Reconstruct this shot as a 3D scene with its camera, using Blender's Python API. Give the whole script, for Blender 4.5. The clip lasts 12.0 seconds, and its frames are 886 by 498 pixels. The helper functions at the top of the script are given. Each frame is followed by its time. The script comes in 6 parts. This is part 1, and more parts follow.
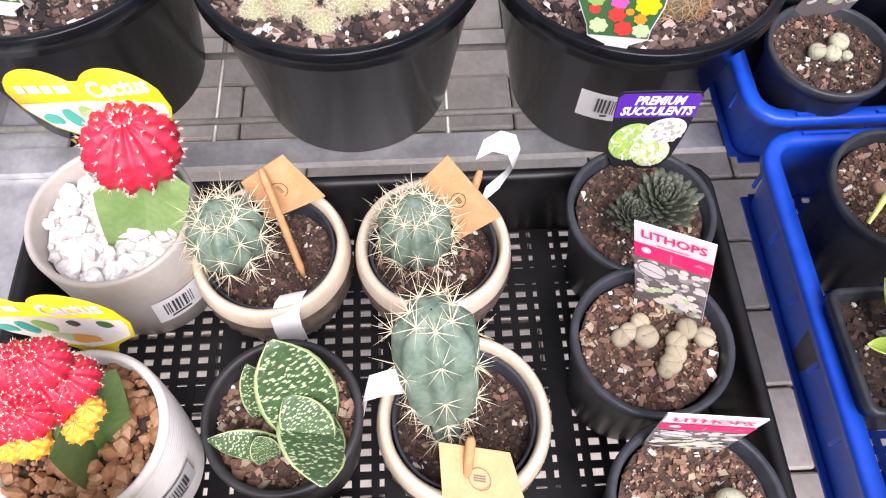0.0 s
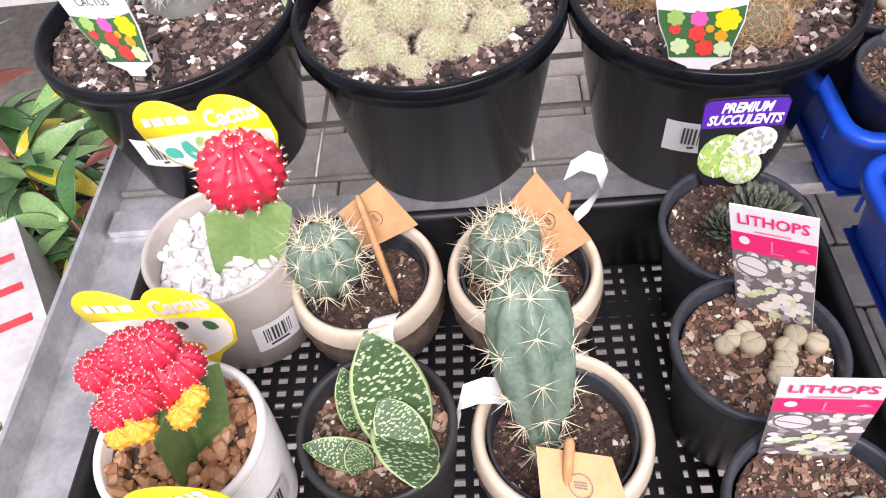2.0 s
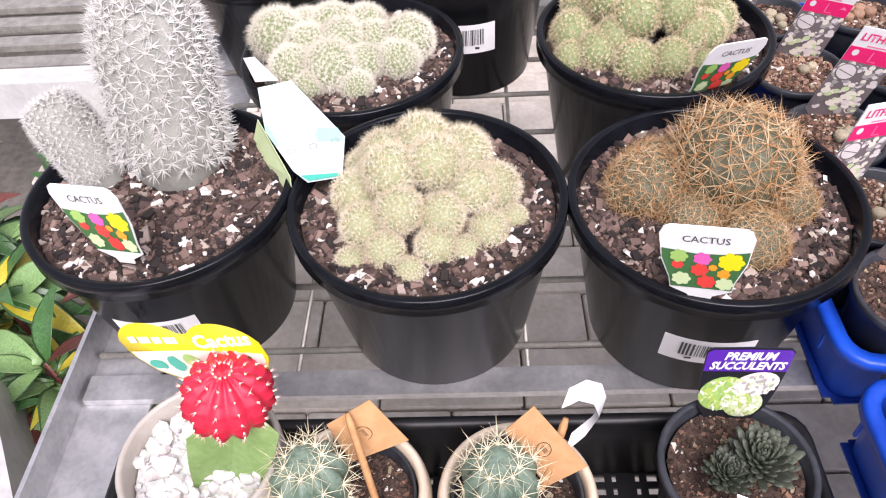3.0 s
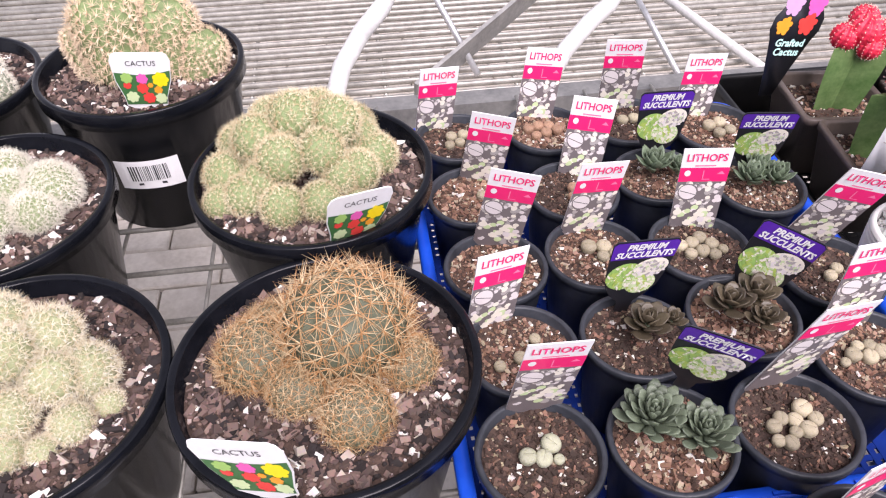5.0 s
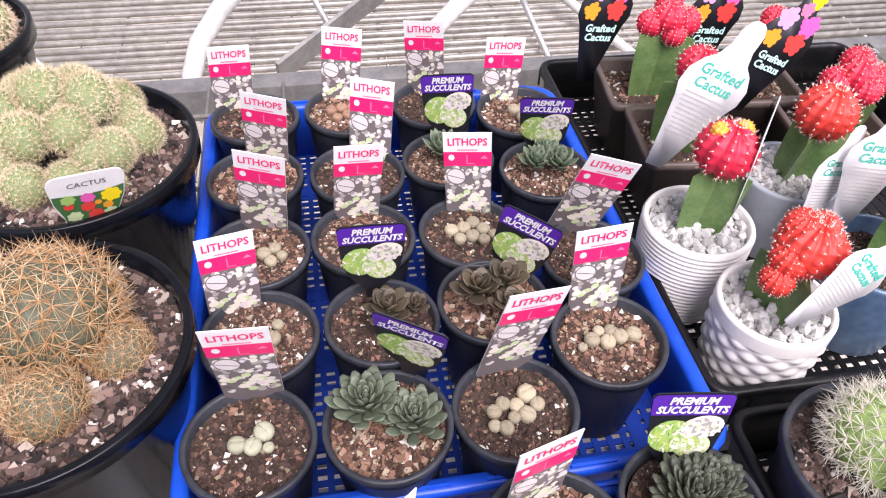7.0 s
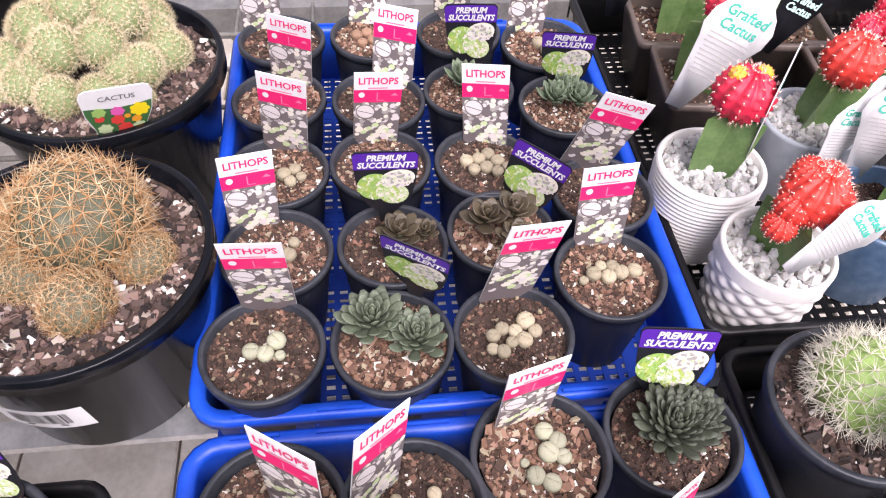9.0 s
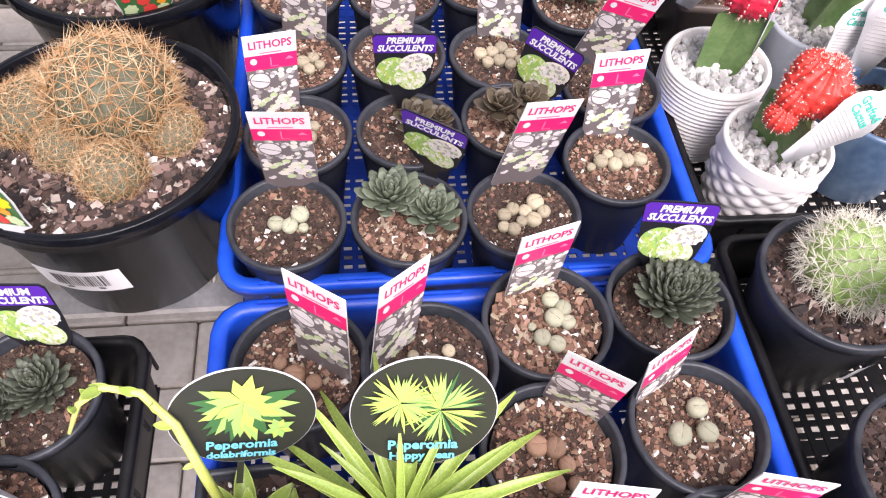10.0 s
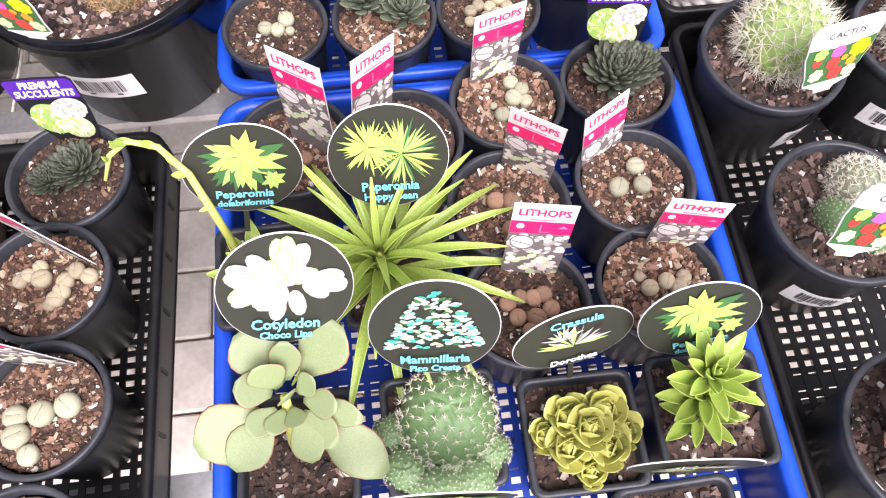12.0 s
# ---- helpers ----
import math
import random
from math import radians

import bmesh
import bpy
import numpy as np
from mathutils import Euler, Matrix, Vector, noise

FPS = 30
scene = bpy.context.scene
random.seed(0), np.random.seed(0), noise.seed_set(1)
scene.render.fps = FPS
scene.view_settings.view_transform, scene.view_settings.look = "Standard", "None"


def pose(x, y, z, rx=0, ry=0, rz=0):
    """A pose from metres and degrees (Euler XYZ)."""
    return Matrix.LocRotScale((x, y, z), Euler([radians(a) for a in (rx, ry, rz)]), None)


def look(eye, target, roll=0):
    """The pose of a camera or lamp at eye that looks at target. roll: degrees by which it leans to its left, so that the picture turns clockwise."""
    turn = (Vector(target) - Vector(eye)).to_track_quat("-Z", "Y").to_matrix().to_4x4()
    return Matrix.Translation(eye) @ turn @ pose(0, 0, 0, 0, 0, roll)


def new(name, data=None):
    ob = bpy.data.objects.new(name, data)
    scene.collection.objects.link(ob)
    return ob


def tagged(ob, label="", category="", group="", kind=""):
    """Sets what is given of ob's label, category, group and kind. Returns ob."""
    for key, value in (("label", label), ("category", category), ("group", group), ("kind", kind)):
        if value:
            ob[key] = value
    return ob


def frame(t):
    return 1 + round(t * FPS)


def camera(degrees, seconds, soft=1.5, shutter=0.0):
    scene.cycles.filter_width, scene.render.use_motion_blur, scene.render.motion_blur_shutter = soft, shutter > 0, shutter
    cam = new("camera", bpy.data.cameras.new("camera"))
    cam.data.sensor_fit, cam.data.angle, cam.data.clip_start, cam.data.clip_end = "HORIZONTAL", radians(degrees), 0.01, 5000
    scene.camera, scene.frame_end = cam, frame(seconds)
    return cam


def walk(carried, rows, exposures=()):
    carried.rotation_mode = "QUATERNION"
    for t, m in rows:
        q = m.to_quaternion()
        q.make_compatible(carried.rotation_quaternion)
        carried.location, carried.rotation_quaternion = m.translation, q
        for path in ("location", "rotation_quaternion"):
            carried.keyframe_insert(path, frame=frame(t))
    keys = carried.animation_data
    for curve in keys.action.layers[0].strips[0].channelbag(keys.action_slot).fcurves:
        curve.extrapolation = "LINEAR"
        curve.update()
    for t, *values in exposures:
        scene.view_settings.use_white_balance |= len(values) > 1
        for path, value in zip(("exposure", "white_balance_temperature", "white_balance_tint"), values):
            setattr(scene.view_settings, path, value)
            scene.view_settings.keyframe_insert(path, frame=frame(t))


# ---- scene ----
ROWS = [
    (0, (0.2085, 0.2507, 0.5050), (0.2334, 0.6734, -0.2892), 0.56),
    (0.5, (0.2138, 0.2318, 0.5238), (0.2222, 0.6698, -0.2624), -2.84),
    (1, (0.2138, 0.2174, 0.5421), (0.2002, 0.6772, -0.2314), -6.01),
    (1.5, (0.2475, 0.1701, 0.4822), (0.1823, 0.6828, -0.2545), -10.43),
    (2, (0.2024, 0.1869, 0.4711), (0.1284, 0.7429, -0.2328), -9.73),
    (2.5, (0.1912, 0.2397, 0.5113), (0.1248, 0.8276, -0.1669), -7.34),
    (2.7, (0.1890, 0.2578, 0.5238), (0.1317, 0.8553, -0.1468), -6.10),
    (4.3, (0.3215, 0.3383, 0.5432), (0.3284, 0.9934, -0.0739), -2.86),
    (4.5, (0.3470, 0.3465, 0.5439), (0.3734, 1.0030, -0.0711), -2.53),
    (5, (0.4237, 0.3585, 0.5514), (0.5062, 1.0142, -0.0596), -0.90),
    (5.5, (0.4836, 0.3849, 0.5493), (0.6113, 1.0302, -0.0650), 0.78),
    (6, (0.5066, 0.3762, 0.5499), (0.6670, 1.0163, -0.0621), 1.59),
    (6.5, (0.5655, 0.3497, 0.5424), (0.7148, 0.9875, -0.0748), 2.15),
    (8.5, (0.6241, 0.3305, 0.5667), (0.7190, 0.9306, -0.0974), 2.83),
    (9, (0.6112, 0.3219, 0.5627), (0.7025, 0.8972, -0.1234), 3.63),
    (9.5, (0.6044, 0.3070, 0.5629), (0.6920, 0.8503, -0.1493), 4.54),
    (10, (0.5920, 0.2705, 0.5609), (0.6820, 0.7798, -0.1757), 5.54),
    (10.5, (0.5939, 0.2516, 0.5688), (0.6837, 0.7191, -0.1950), 6.09),
    (11, (0.5990, 0.2135, 0.5654), (0.6777, 0.6487, -0.2184), 5.13),
    (11.5, (0.5972, 0.1941, 0.5920), (0.6616, 0.5875, -0.2150), 3.41),
    (12, (0.6211, 0.1633, 0.6017), (0.6693, 0.5333, -0.2174), 0.71),
]
cam = camera(62.37, 12.0, soft=1.15)
walk(cam, [(t, look(eye, target, roll)) for t, eye, target, roll in ROWS], exposures=[(0.0, 1.27, 6350, 23), (2.0, 1.1, 6350, 23), (5.5, 1.16, 6350, 25), (8.5, 1.23, 6400, 25), (10.5, 1.37, 6500, 24), (12.0, 1.43, 6550, 24)])

# ---- daylight under a bright overcast sky ----
world = bpy.data.worlds.new("overcast")
scene.world = world
world.use_nodes = True
wt = world.node_tree
sky = wt.nodes.new("ShaderNodeTexSky")
sky.sky_type, sky.sun_disc = "NISHITA", False
sky.sun_elevation, sky.sun_rotation = radians(58), radians(160)
grey = wt.nodes.new("ShaderNodeHueSaturation")
grey.inputs["Saturation"].default_value = 0.2
wt.links.new(sky.outputs[0], grey.inputs["Color"])
wt.links.new(grey.outputs[0], wt.nodes["Background"].inputs[0])
wt.nodes["Background"].inputs[1].default_value = 0.09
sun_data = bpy.data.lights.new("sun", "SUN")
sun_data.energy, sun_data.angle, sun_data.color = 2.9, radians(45), (1.0, 0.965, 0.93)
sun = new("sun", sun_data)
sun.matrix_world = look((0.9, -1.6, 3.0), (0.4, 0.6, 0.0))


# ---- mesh helpers ----
class Geo:
    """Collects vertices and faces of one mesh."""

    def __init__(self):
        self.v, self.f, self.m, self.mats = [], [], [], []

    def slot(self, mat):
        if mat not in self.mats:
            self.mats.append(mat)
        return self.mats.index(mat)

    def add(self, verts, faces, mat):
        k, s = len(self.v), self.slot(mat)
        self.v += [tuple(p) for p in verts]
        self.f += [tuple(i + k for i in f) for f in faces]
        self.m += [s] * len(faces)
        return self

    def box(self, x0, x1, y0, y1, z0, z1, mat):
        v = [(x, y, z) for z in (z0, z1) for y in (y0, y1) for x in (x0, x1)]
        return self.add(v, [(0, 2, 3, 1), (4, 5, 7, 6), (0, 1, 5, 4), (1, 3, 7, 5), (3, 2, 6, 7), (2, 0, 4, 6)], mat)

    def loops(self, rings, mat, close=False, cap_first=False, cap_last=False):
        """Joins rings of equal count by quads."""
        n = len(rings[0])
        v = [p for r in rings for p in r]
        f = []
        for a in range(len(rings) - (0 if close else 1)):
            b = (a + 1) % len(rings)
            f += [(a * n + i, a * n + (i + 1) % n, b * n + (i + 1) % n, b * n + i) for i in range(n)]
        if cap_first:
            f.append(tuple(reversed(range(n))))
        if cap_last:
            f.append(tuple((len(rings) - 1) * n + i for i in range(n)))
        return self.add(v, f, mat)

    def lathe(self, profile, mat, seg=40, close=False, wave=None):
        rings = []
        for r, z in profile:
            rings.append([((r + (wave(r, z, i) if wave else 0)) * math.cos(2 * math.pi * i / seg), (r + (wave(r, z, i) if wave else 0)) * math.sin(2 * math.pi * i / seg), z) for i in range(seg)])
        return self.loops(rings, mat, close)

    def tube(self, points, r, mat, seg=8):
        pts = [Vector(p) for p in points]
        rings = []
        for i, p in enumerate(pts):
            d = (pts[min(i + 1, len(pts) - 1)] - pts[max(i - 1, 0)]).normalized()
            q = d.to_track_quat("Z", "Y")
            rr = r[i] if isinstance(r, (list, tuple)) else r
            rings.append([p + q @ Vector((rr * math.cos(2 * math.pi * k / seg), rr * math.sin(2 * math.pi * k / seg), 0)) for k in range(seg)])
        return self.loops(rings, mat, False, True, True)

    def poly(self, pts, y, mat):
        """A flat shape in the x-z plane that faces -y."""
        return self.add([(x, y, z) for x, z in pts], [tuple(range(len(pts)))], mat)

    def oval(self, cx, cz, rx, rz, y, mat, n=16, turn=0.0):
        c, s = math.cos(turn), math.sin(turn)
        return self.poly([(cx + rx * math.cos(2 * math.pi * i / n) * c - rz * math.sin(2 * math.pi * i / n) * s, cz + rx * math.cos(2 * math.pi * i / n) * s + rz * math.sin(2 * math.pi * i / n) * c) for i in range(n)], y, mat)

    def spine(self, p, d, length, w, mat):
        """A thin three-sided thorn."""
        d = Vector(d).normalized()
        a = d.orthogonal().normalized() * w
        b = d.cross(a)
        p = Vector(p)
        return self.add([p + a, p - 0.5 * a + 0.87 * b, p - 0.5 * a - 0.87 * b, p + d * length], [(0, 1, 3), (1, 2, 3), (2, 0, 3)], mat)

    def mesh(self, name, smooth=True):
        me = bpy.data.meshes.new(name)
        me.from_pydata(self.v, [], self.f)
        for m in self.mats:
            me.materials.append(m)
        me.polygons.foreach_set("material_index", self.m)
        me.polygons.foreach_set("use_smooth", [smooth] * len(self.f))
        me.update()
        return me


def part(name, data, parent, m=None, label="", smooth=True):
    """Links a Geo or a shared mesh as one object under its thing."""
    ob = new(name, data.mesh(name, smooth) if isinstance(data, Geo) else data)
    ob.parent = parent
    if m is not None:
        ob.matrix_basis = m
    if label:
        ob["label"] = label
    if name in ("spine_cover", "slotted_floor", "ribbing", "ridge_strip", "gravel"):
        ob["kind"] = "stuff"
    return ob


def thing(name, m, label, category, group="", kind=""):
    ob = new(name)
    ob.empty_display_size = 0.02
    ob.matrix_basis = m
    return tagged(ob, label, category, group, kind)


def rounded(hx, hy, r, z, n=4, cx=0.0, cy=0.0):
    """A rounded rectangle as a ring of points."""
    out = []
    for k, (sx, sy) in enumerate(((1, 1), (-1, 1), (-1, -1), (1, -1))):
        for i in range(n + 1):
            a = math.pi / 2 * (k + i / n)
            out.append((cx + sx * (hx - r) + r * math.cos(a), cy + sy * (hy - r) + r * math.sin(a), z))
    return out


TEXTS = {}


def lettering(text, size, mat, shear=0.0, bold=0.0):
    """A flat mesh of letters in the x-z plane, centred, facing -y."""
    key = (text, size, mat.name, shear, bold)
    if key not in TEXTS:
        cu = bpy.data.curves.new("letters", "FONT")
        cu.body, cu.size, cu.align_x, cu.align_y, cu.shear, cu.offset = text, size, "CENTER", "CENTER", shear, bold
        cu.resolution_u = 2
        ob = new("letters", cu)
        bpy.context.view_layer.update()
        me = bpy.data.meshes.new_from_object(ob.evaluated_get(bpy.context.evaluated_depsgraph_get()))
        bpy.data.objects.remove(ob)
        me.transform(Matrix.Rotation(radians(90), 4, "X"))
        me.materials.clear()
        me.materials.append(mat)
        TEXTS[key] = me
    return TEXTS[key]


# ---- materials ----
def paint(name, a, b=None, rough=0.6, scale=40.0, bump=0.15, metal=0.0, vary="", spread=0.3, detail=8.0, sss=0.0, fine=6.0, gloss=0.5):
    """A surface whose colour wanders from a to b at two sizes, with fine relief; vary: 'object' or 'island' shifts each piece."""
    m = bpy.data.materials.new(name)
    m.use_nodes = True
    t, bs = m.node_tree, m.node_tree.nodes["Principled BSDF"]
    N, L = t.nodes.new, t.links.new
    co = N("ShaderNodeTexCoord").outputs["Object"]
    n1, n2 = N("ShaderNodeTexNoise"), N("ShaderNodeTexNoise")
    n1.inputs["Scale"].default_value, n1.inputs["Detail"].default_value = scale, detail
    n2.inputs["Scale"].default_value, n2.inputs["Detail"].default_value = scale * fine, 4.0
    L(co, n1.inputs["Vector"]), L(co, n2.inputs["Vector"])
    add = N("ShaderNodeMath")
    add.operation = "MULTIPLY_ADD"
    L(n2.outputs["Fac"], add.inputs[0])
    add.inputs[1].default_value = 0.5
    L(n1.outputs["Fac"], add.inputs[2])
    ramp = N("ShaderNodeValToRGB")
    ramp.color_ramp.elements[0].position, ramp.color_ramp.elements[1].position = 0.55, 0.95
    b = b or tuple(min(1.0, c * 1.25) for c in a)
    ramp.color_ramp.elements[0].color, ramp.color_ramp.elements[1].color = (*a, 1), (*b, 1)
    L(add.outputs[0], ramp.inputs[0])
    out = ramp.outputs[0]
    if vary:
        rnd = N("ShaderNodeObjectInfo").outputs["Random"] if vary == "object" else N("ShaderNodeNewGeometry").outputs["Random Per Island"]
        hs = N("ShaderNodeHueSaturation")
        mp = N("ShaderNodeMapRange")
        mp.inputs["To Min"].default_value, mp.inputs["To Max"].default_value = 1 - spread, 1 + spread
        L(rnd, mp.inputs["Value"]), L(mp.outputs[0], hs.inputs["Value"]), L(out, hs.inputs["Color"])
        out = hs.outputs[0]
    L(out, bs.inputs["Base Color"])
    rr = N("ShaderNodeMapRange")
    rr.inputs["To Min"].default_value, rr.inputs["To Max"].default_value = max(0.02, rough - 0.08), min(1, rough + 0.1)
    L(n1.outputs["Fac"], rr.inputs["Value"]), L(rr.outputs[0], bs.inputs["Roughness"])
    bs.inputs["Metallic"].default_value = metal
    bs.inputs["Specular IOR Level"].default_value = gloss
    if sss:
        bs.inputs["Subsurface Weight"].default_value = sss
        bs.inputs["Subsurface Radius"].default_value = (0.004, 0.004, 0.002)
    if bump:
        bp = N("ShaderNodeBump")
        bp.inputs["Strength"].default_value, bp.inputs["Distance"].default_value = bump, 0.002
        L(add.outputs[0], bp.inputs["Height"]), L(bp.outputs[0], bs.inputs["Normal"])
    return m


def pieces(name, colours, rough=0.85):
    """Loose bits, each island with its own colour out of the given ones."""
    m = paint(name, (0.1, 0.1, 0.1), rough=rough, scale=300, bump=0.3)
    t = m.node_tree
    bs = t.nodes["Principled BSDF"]
    ramp = t.nodes.new("ShaderNodeValToRGB")
    ramp.color_ramp.interpolation = "CONSTANT"
    el = ramp.color_ramp.elements
    while len(el) < len(colours):
        el.new(0.5)
    at = 0.0
    for e, (share, c) in zip(el, colours):
        e.position, e.color = at, (*c, 1)
        at += share
    t.links.new(t.nodes.new("ShaderNodeNewGeometry").outputs["Random Per Island"], ramp.inputs[0])
    mix = t.nodes.new("ShaderNodeMix")
    mix.data_type, mix.blend_type = "RGBA", "MULTIPLY"
    mix.inputs[0].default_value = 0.35
    t.links.new(ramp.outputs[0], mix.inputs[6])
    ns = t.nodes.new("ShaderNodeTexNoise")
    ns.inputs["Scale"].default_value = 400
    t.links.new(t.nodes.new("ShaderNodeTexCoord").outputs["Object"], ns.inputs["Vector"])
    t.links.new(ns.outputs["Color"], mix.inputs[7])
    t.links.new(mix.outputs[2], bs.inputs["Base Color"])
    return m


def flat(name, c, rough=0.35):
    """Printed card."""
    return paint(name, c, tuple(min(1, v * 1.06) for v in c), rough=rough, scale=150, bump=0.03)


PLASTIC = paint("charcoal plastic", (0.018, 0.021, 0.027), (0.042, 0.046, 0.055), rough=0.42, scale=30, bump=0.05, gloss=0.35)
PLASTIC_BIG = paint("glossy black plastic", (0.003, 0.0035, 0.005), (0.008, 0.0088, 0.012), rough=0.2, scale=14, bump=0.06, gloss=0.2)
TRAY_BLACK = paint("black tray plastic", (0.004, 0.004, 0.0045), (0.011, 0.011, 0.012), rough=0.4, scale=25, bump=0.1, gloss=0.3)
BLUE = paint("blue crate plastic", (0.007, 0.062, 0.50), (0.012, 0.09, 0.61), rough=0.36, scale=20, bump=0.08, gloss=0.4)
STEEL = paint("galvanised steel", (0.42, 0.43, 0.44), (0.62, 0.62, 0.63), rough=0.45, scale=35, bump=0.12, metal=0.75)
# Darker copy of the steel; stands in for the shade at the back.
STEEL_SHADED = paint("dull steel darkened for shade", (0.2, 0.2, 0.195), (0.32, 0.315, 0.3), rough=0.55, scale=25, bump=0.15, metal=0.6)
# Crate blue darkened: the shade between the pots is put into the floor's colour.
BLUE_FLOOR = paint("blue crate floor, shade in colour", (0.005, 0.03, 0.24), (0.01, 0.05, 0.36), rough=0.5, scale=12, bump=0.1, gloss=0.3)
WIRE = paint("weathered wire", (0.25, 0.24, 0.215), (0.40, 0.385, 0.35), rough=0.5, scale=60, bump=0.1, metal=0.5)
TUBE = paint("grey painted tube", (0.42, 0.42, 0.41), (0.56, 0.56, 0.55), rough=0.4, scale=25, bump=0.06)
PAVER = paint("grey beige paver", (0.54, 0.485, 0.415), (0.74, 0.685, 0.61), rough=0.9, scale=18, bump=0.5, vary="object", spread=0.12)
SAND = paint("joint sand", (0.10, 0.09, 0.08), (0.17, 0.155, 0.135), rough=0.95, scale=60, bump=0.5)
SOIL = paint("potting soil", (0.028, 0.017, 0.013), (0.085, 0.052, 0.039), rough=0.95, scale=120, bump=1.0)
CHIPS = pieces("bark and perlite", [(0.28, (0.15, 0.078, 0.05)), (0.22, (0.25, 0.14, 0.092)), (0.22, (0.075, 0.042, 0.028)), (0.12, (0.36, 0.22, 0.155)), (0.10, (0.42, 0.34, 0.24)), (0.06, (0.78, 0.74, 0.66))])
CHIPS_DARK = pieces("damp peat and bark", [(0.34, (0.06, 0.035, 0.025)), (0.2, (0.12, 0.068, 0.047)), (0.26, (0.04, 0.023, 0.016)), (0.1, (0.26, 0.14, 0.095)), (0.06, (0.32, 0.26, 0.17)), (0.04, (0.72, 0.68, 0.6))])
CHIPS_BIG = pieces("coarse bark mix", [(0.32, (0.085, 0.055, 0.046)), (0.2, (0.165, 0.108, 0.09)), (0.25, (0.022, 0.015, 0.014)), (0.1, (0.25, 0.165, 0.135)), (0.065, (0.4, 0.33, 0.28)), (0.065, (0.82, 0.78, 0.72))])
QUARTZ = pieces("white quartz", [(0.5, (0.85, 0.84, 0.82)), (0.3, (0.74, 0.72, 0.7)), (0.2, (0.9, 0.9, 0.9))], rough=0.4)
PEBBLE = pieces("tan gravel", [(0.4, (0.42, 0.22, 0.11)), (0.3, (0.52, 0.3, 0.17)), (0.3, (0.33, 0.16, 0.08))], rough=0.5)
GREYSTONE = pieces("pale grey gravel", [(0.5, (0.6, 0.6, 0.58)), (0.3, (0.45, 0.45, 0.43)), (0.2, (0.75, 0.75, 0.73))], rough=0.6)
LITHOP = paint("living stone skin", (0.29, 0.25, 0.165), (0.43, 0.38, 0.27), rough=0.65, scale=160, bump=0.35, vary="object", spread=0.25, sss=0.15)
LITHOP_RED = paint("reddish living stone skin", (0.25, 0.14, 0.085), (0.38, 0.24, 0.16), rough=0.65, scale=160, bump=0.35, vary="object", spread=0.2, sss=0.1)
LITHOP_PALE = paint("pale green living stone skin", (0.30, 0.31, 0.21), (0.42, 0.42, 0.31), rough=0.65, scale=160, bump=0.35, vary="object", spread=0.15, sss=0.15)
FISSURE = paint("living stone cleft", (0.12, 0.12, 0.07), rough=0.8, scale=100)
CARD = flat("white card", (0.75, 0.75, 0.755))
PINK = flat("pink print", (0.80, 0.022, 0.16))
PINK_SOFT = flat("soft pink print", (0.85, 0.2, 0.36))
INK = flat("dark print", (0.03, 0.03, 0.035))
BLACKCARD = flat("black print", (0.014, 0.015, 0.02))
PURPLE = flat("purple print", (0.09, 0.022, 0.33))
GREYPRINT = flat("grey stone print", (0.4, 0.375, 0.365))
STONEPRINT = flat("pale stone print", (0.72, 0.67, 0.67))
BLUSHPRINT = flat("blush petal print", (0.56, 0.48, 0.42))
DUSKPRINT = flat("dusky stone print", (0.17, 0.15, 0.155))
GREENPRINT = flat("green leaf print", (0.32, 0.52, 0.14))
LIMEPRINT = flat("lime leaf print", (0.42, 0.56, 0.12))
PALEGREEN = flat("pale green print", (0.56, 0.68, 0.38))
CREAMPRINT = flat("cream print", (0.8, 0.76, 0.66))
REDPRINT = flat("red flower print", (0.72, 0.06, 0.05))
YELLOWPRINT = flat("yellow print", (0.88, 0.68, 0.01))
ORANGEPRINT = flat("orange print", (0.8, 0.33, 0.03))
MAGENTA = flat("magenta flower print", (0.75, 0.12, 0.42))
DARKGREEN = flat("dark green print", (0.05, 0.15, 0.05))
TEALPRINT = flat("teal print", (0.05, 0.42, 0.32))
CYAN = flat("cyan letters", (0.16, 0.55, 0.66))
AQUA = flat("aqua print", (0.5, 0.82, 0.76))
LILAC = flat("lilac print", (0.6, 0.35, 0.62))
OLIVECARD = flat("olive dark print", (0.034, 0.036, 0.028))
KRAFT = paint("kraft paper", (0.5, 0.27, 0.12), (0.58, 0.33, 0.16), rough=0.75, scale=90, bump=0.1)
WOODPEG = paint("raw wood peg", (0.36, 0.18, 0.075), (0.5, 0.28, 0.12), rough=0.7, scale=60, bump=0.15)


# ---- ground of pavers under the benches ----
GROUND_Z = -0.35
g = Geo()
g.add([(-300, -300, GROUND_Z - 0.012), (300, -300, GROUND_Z - 0.012), (300, 300, GROUND_Z - 0.012), (-300, 300, GROUND_Z - 0.012)], [(0, 1, 2, 3)], SAND)
ground = tagged(new("ground", g.mesh("ground")), "sandy bedding under grey pavers", "ground", kind="structure")

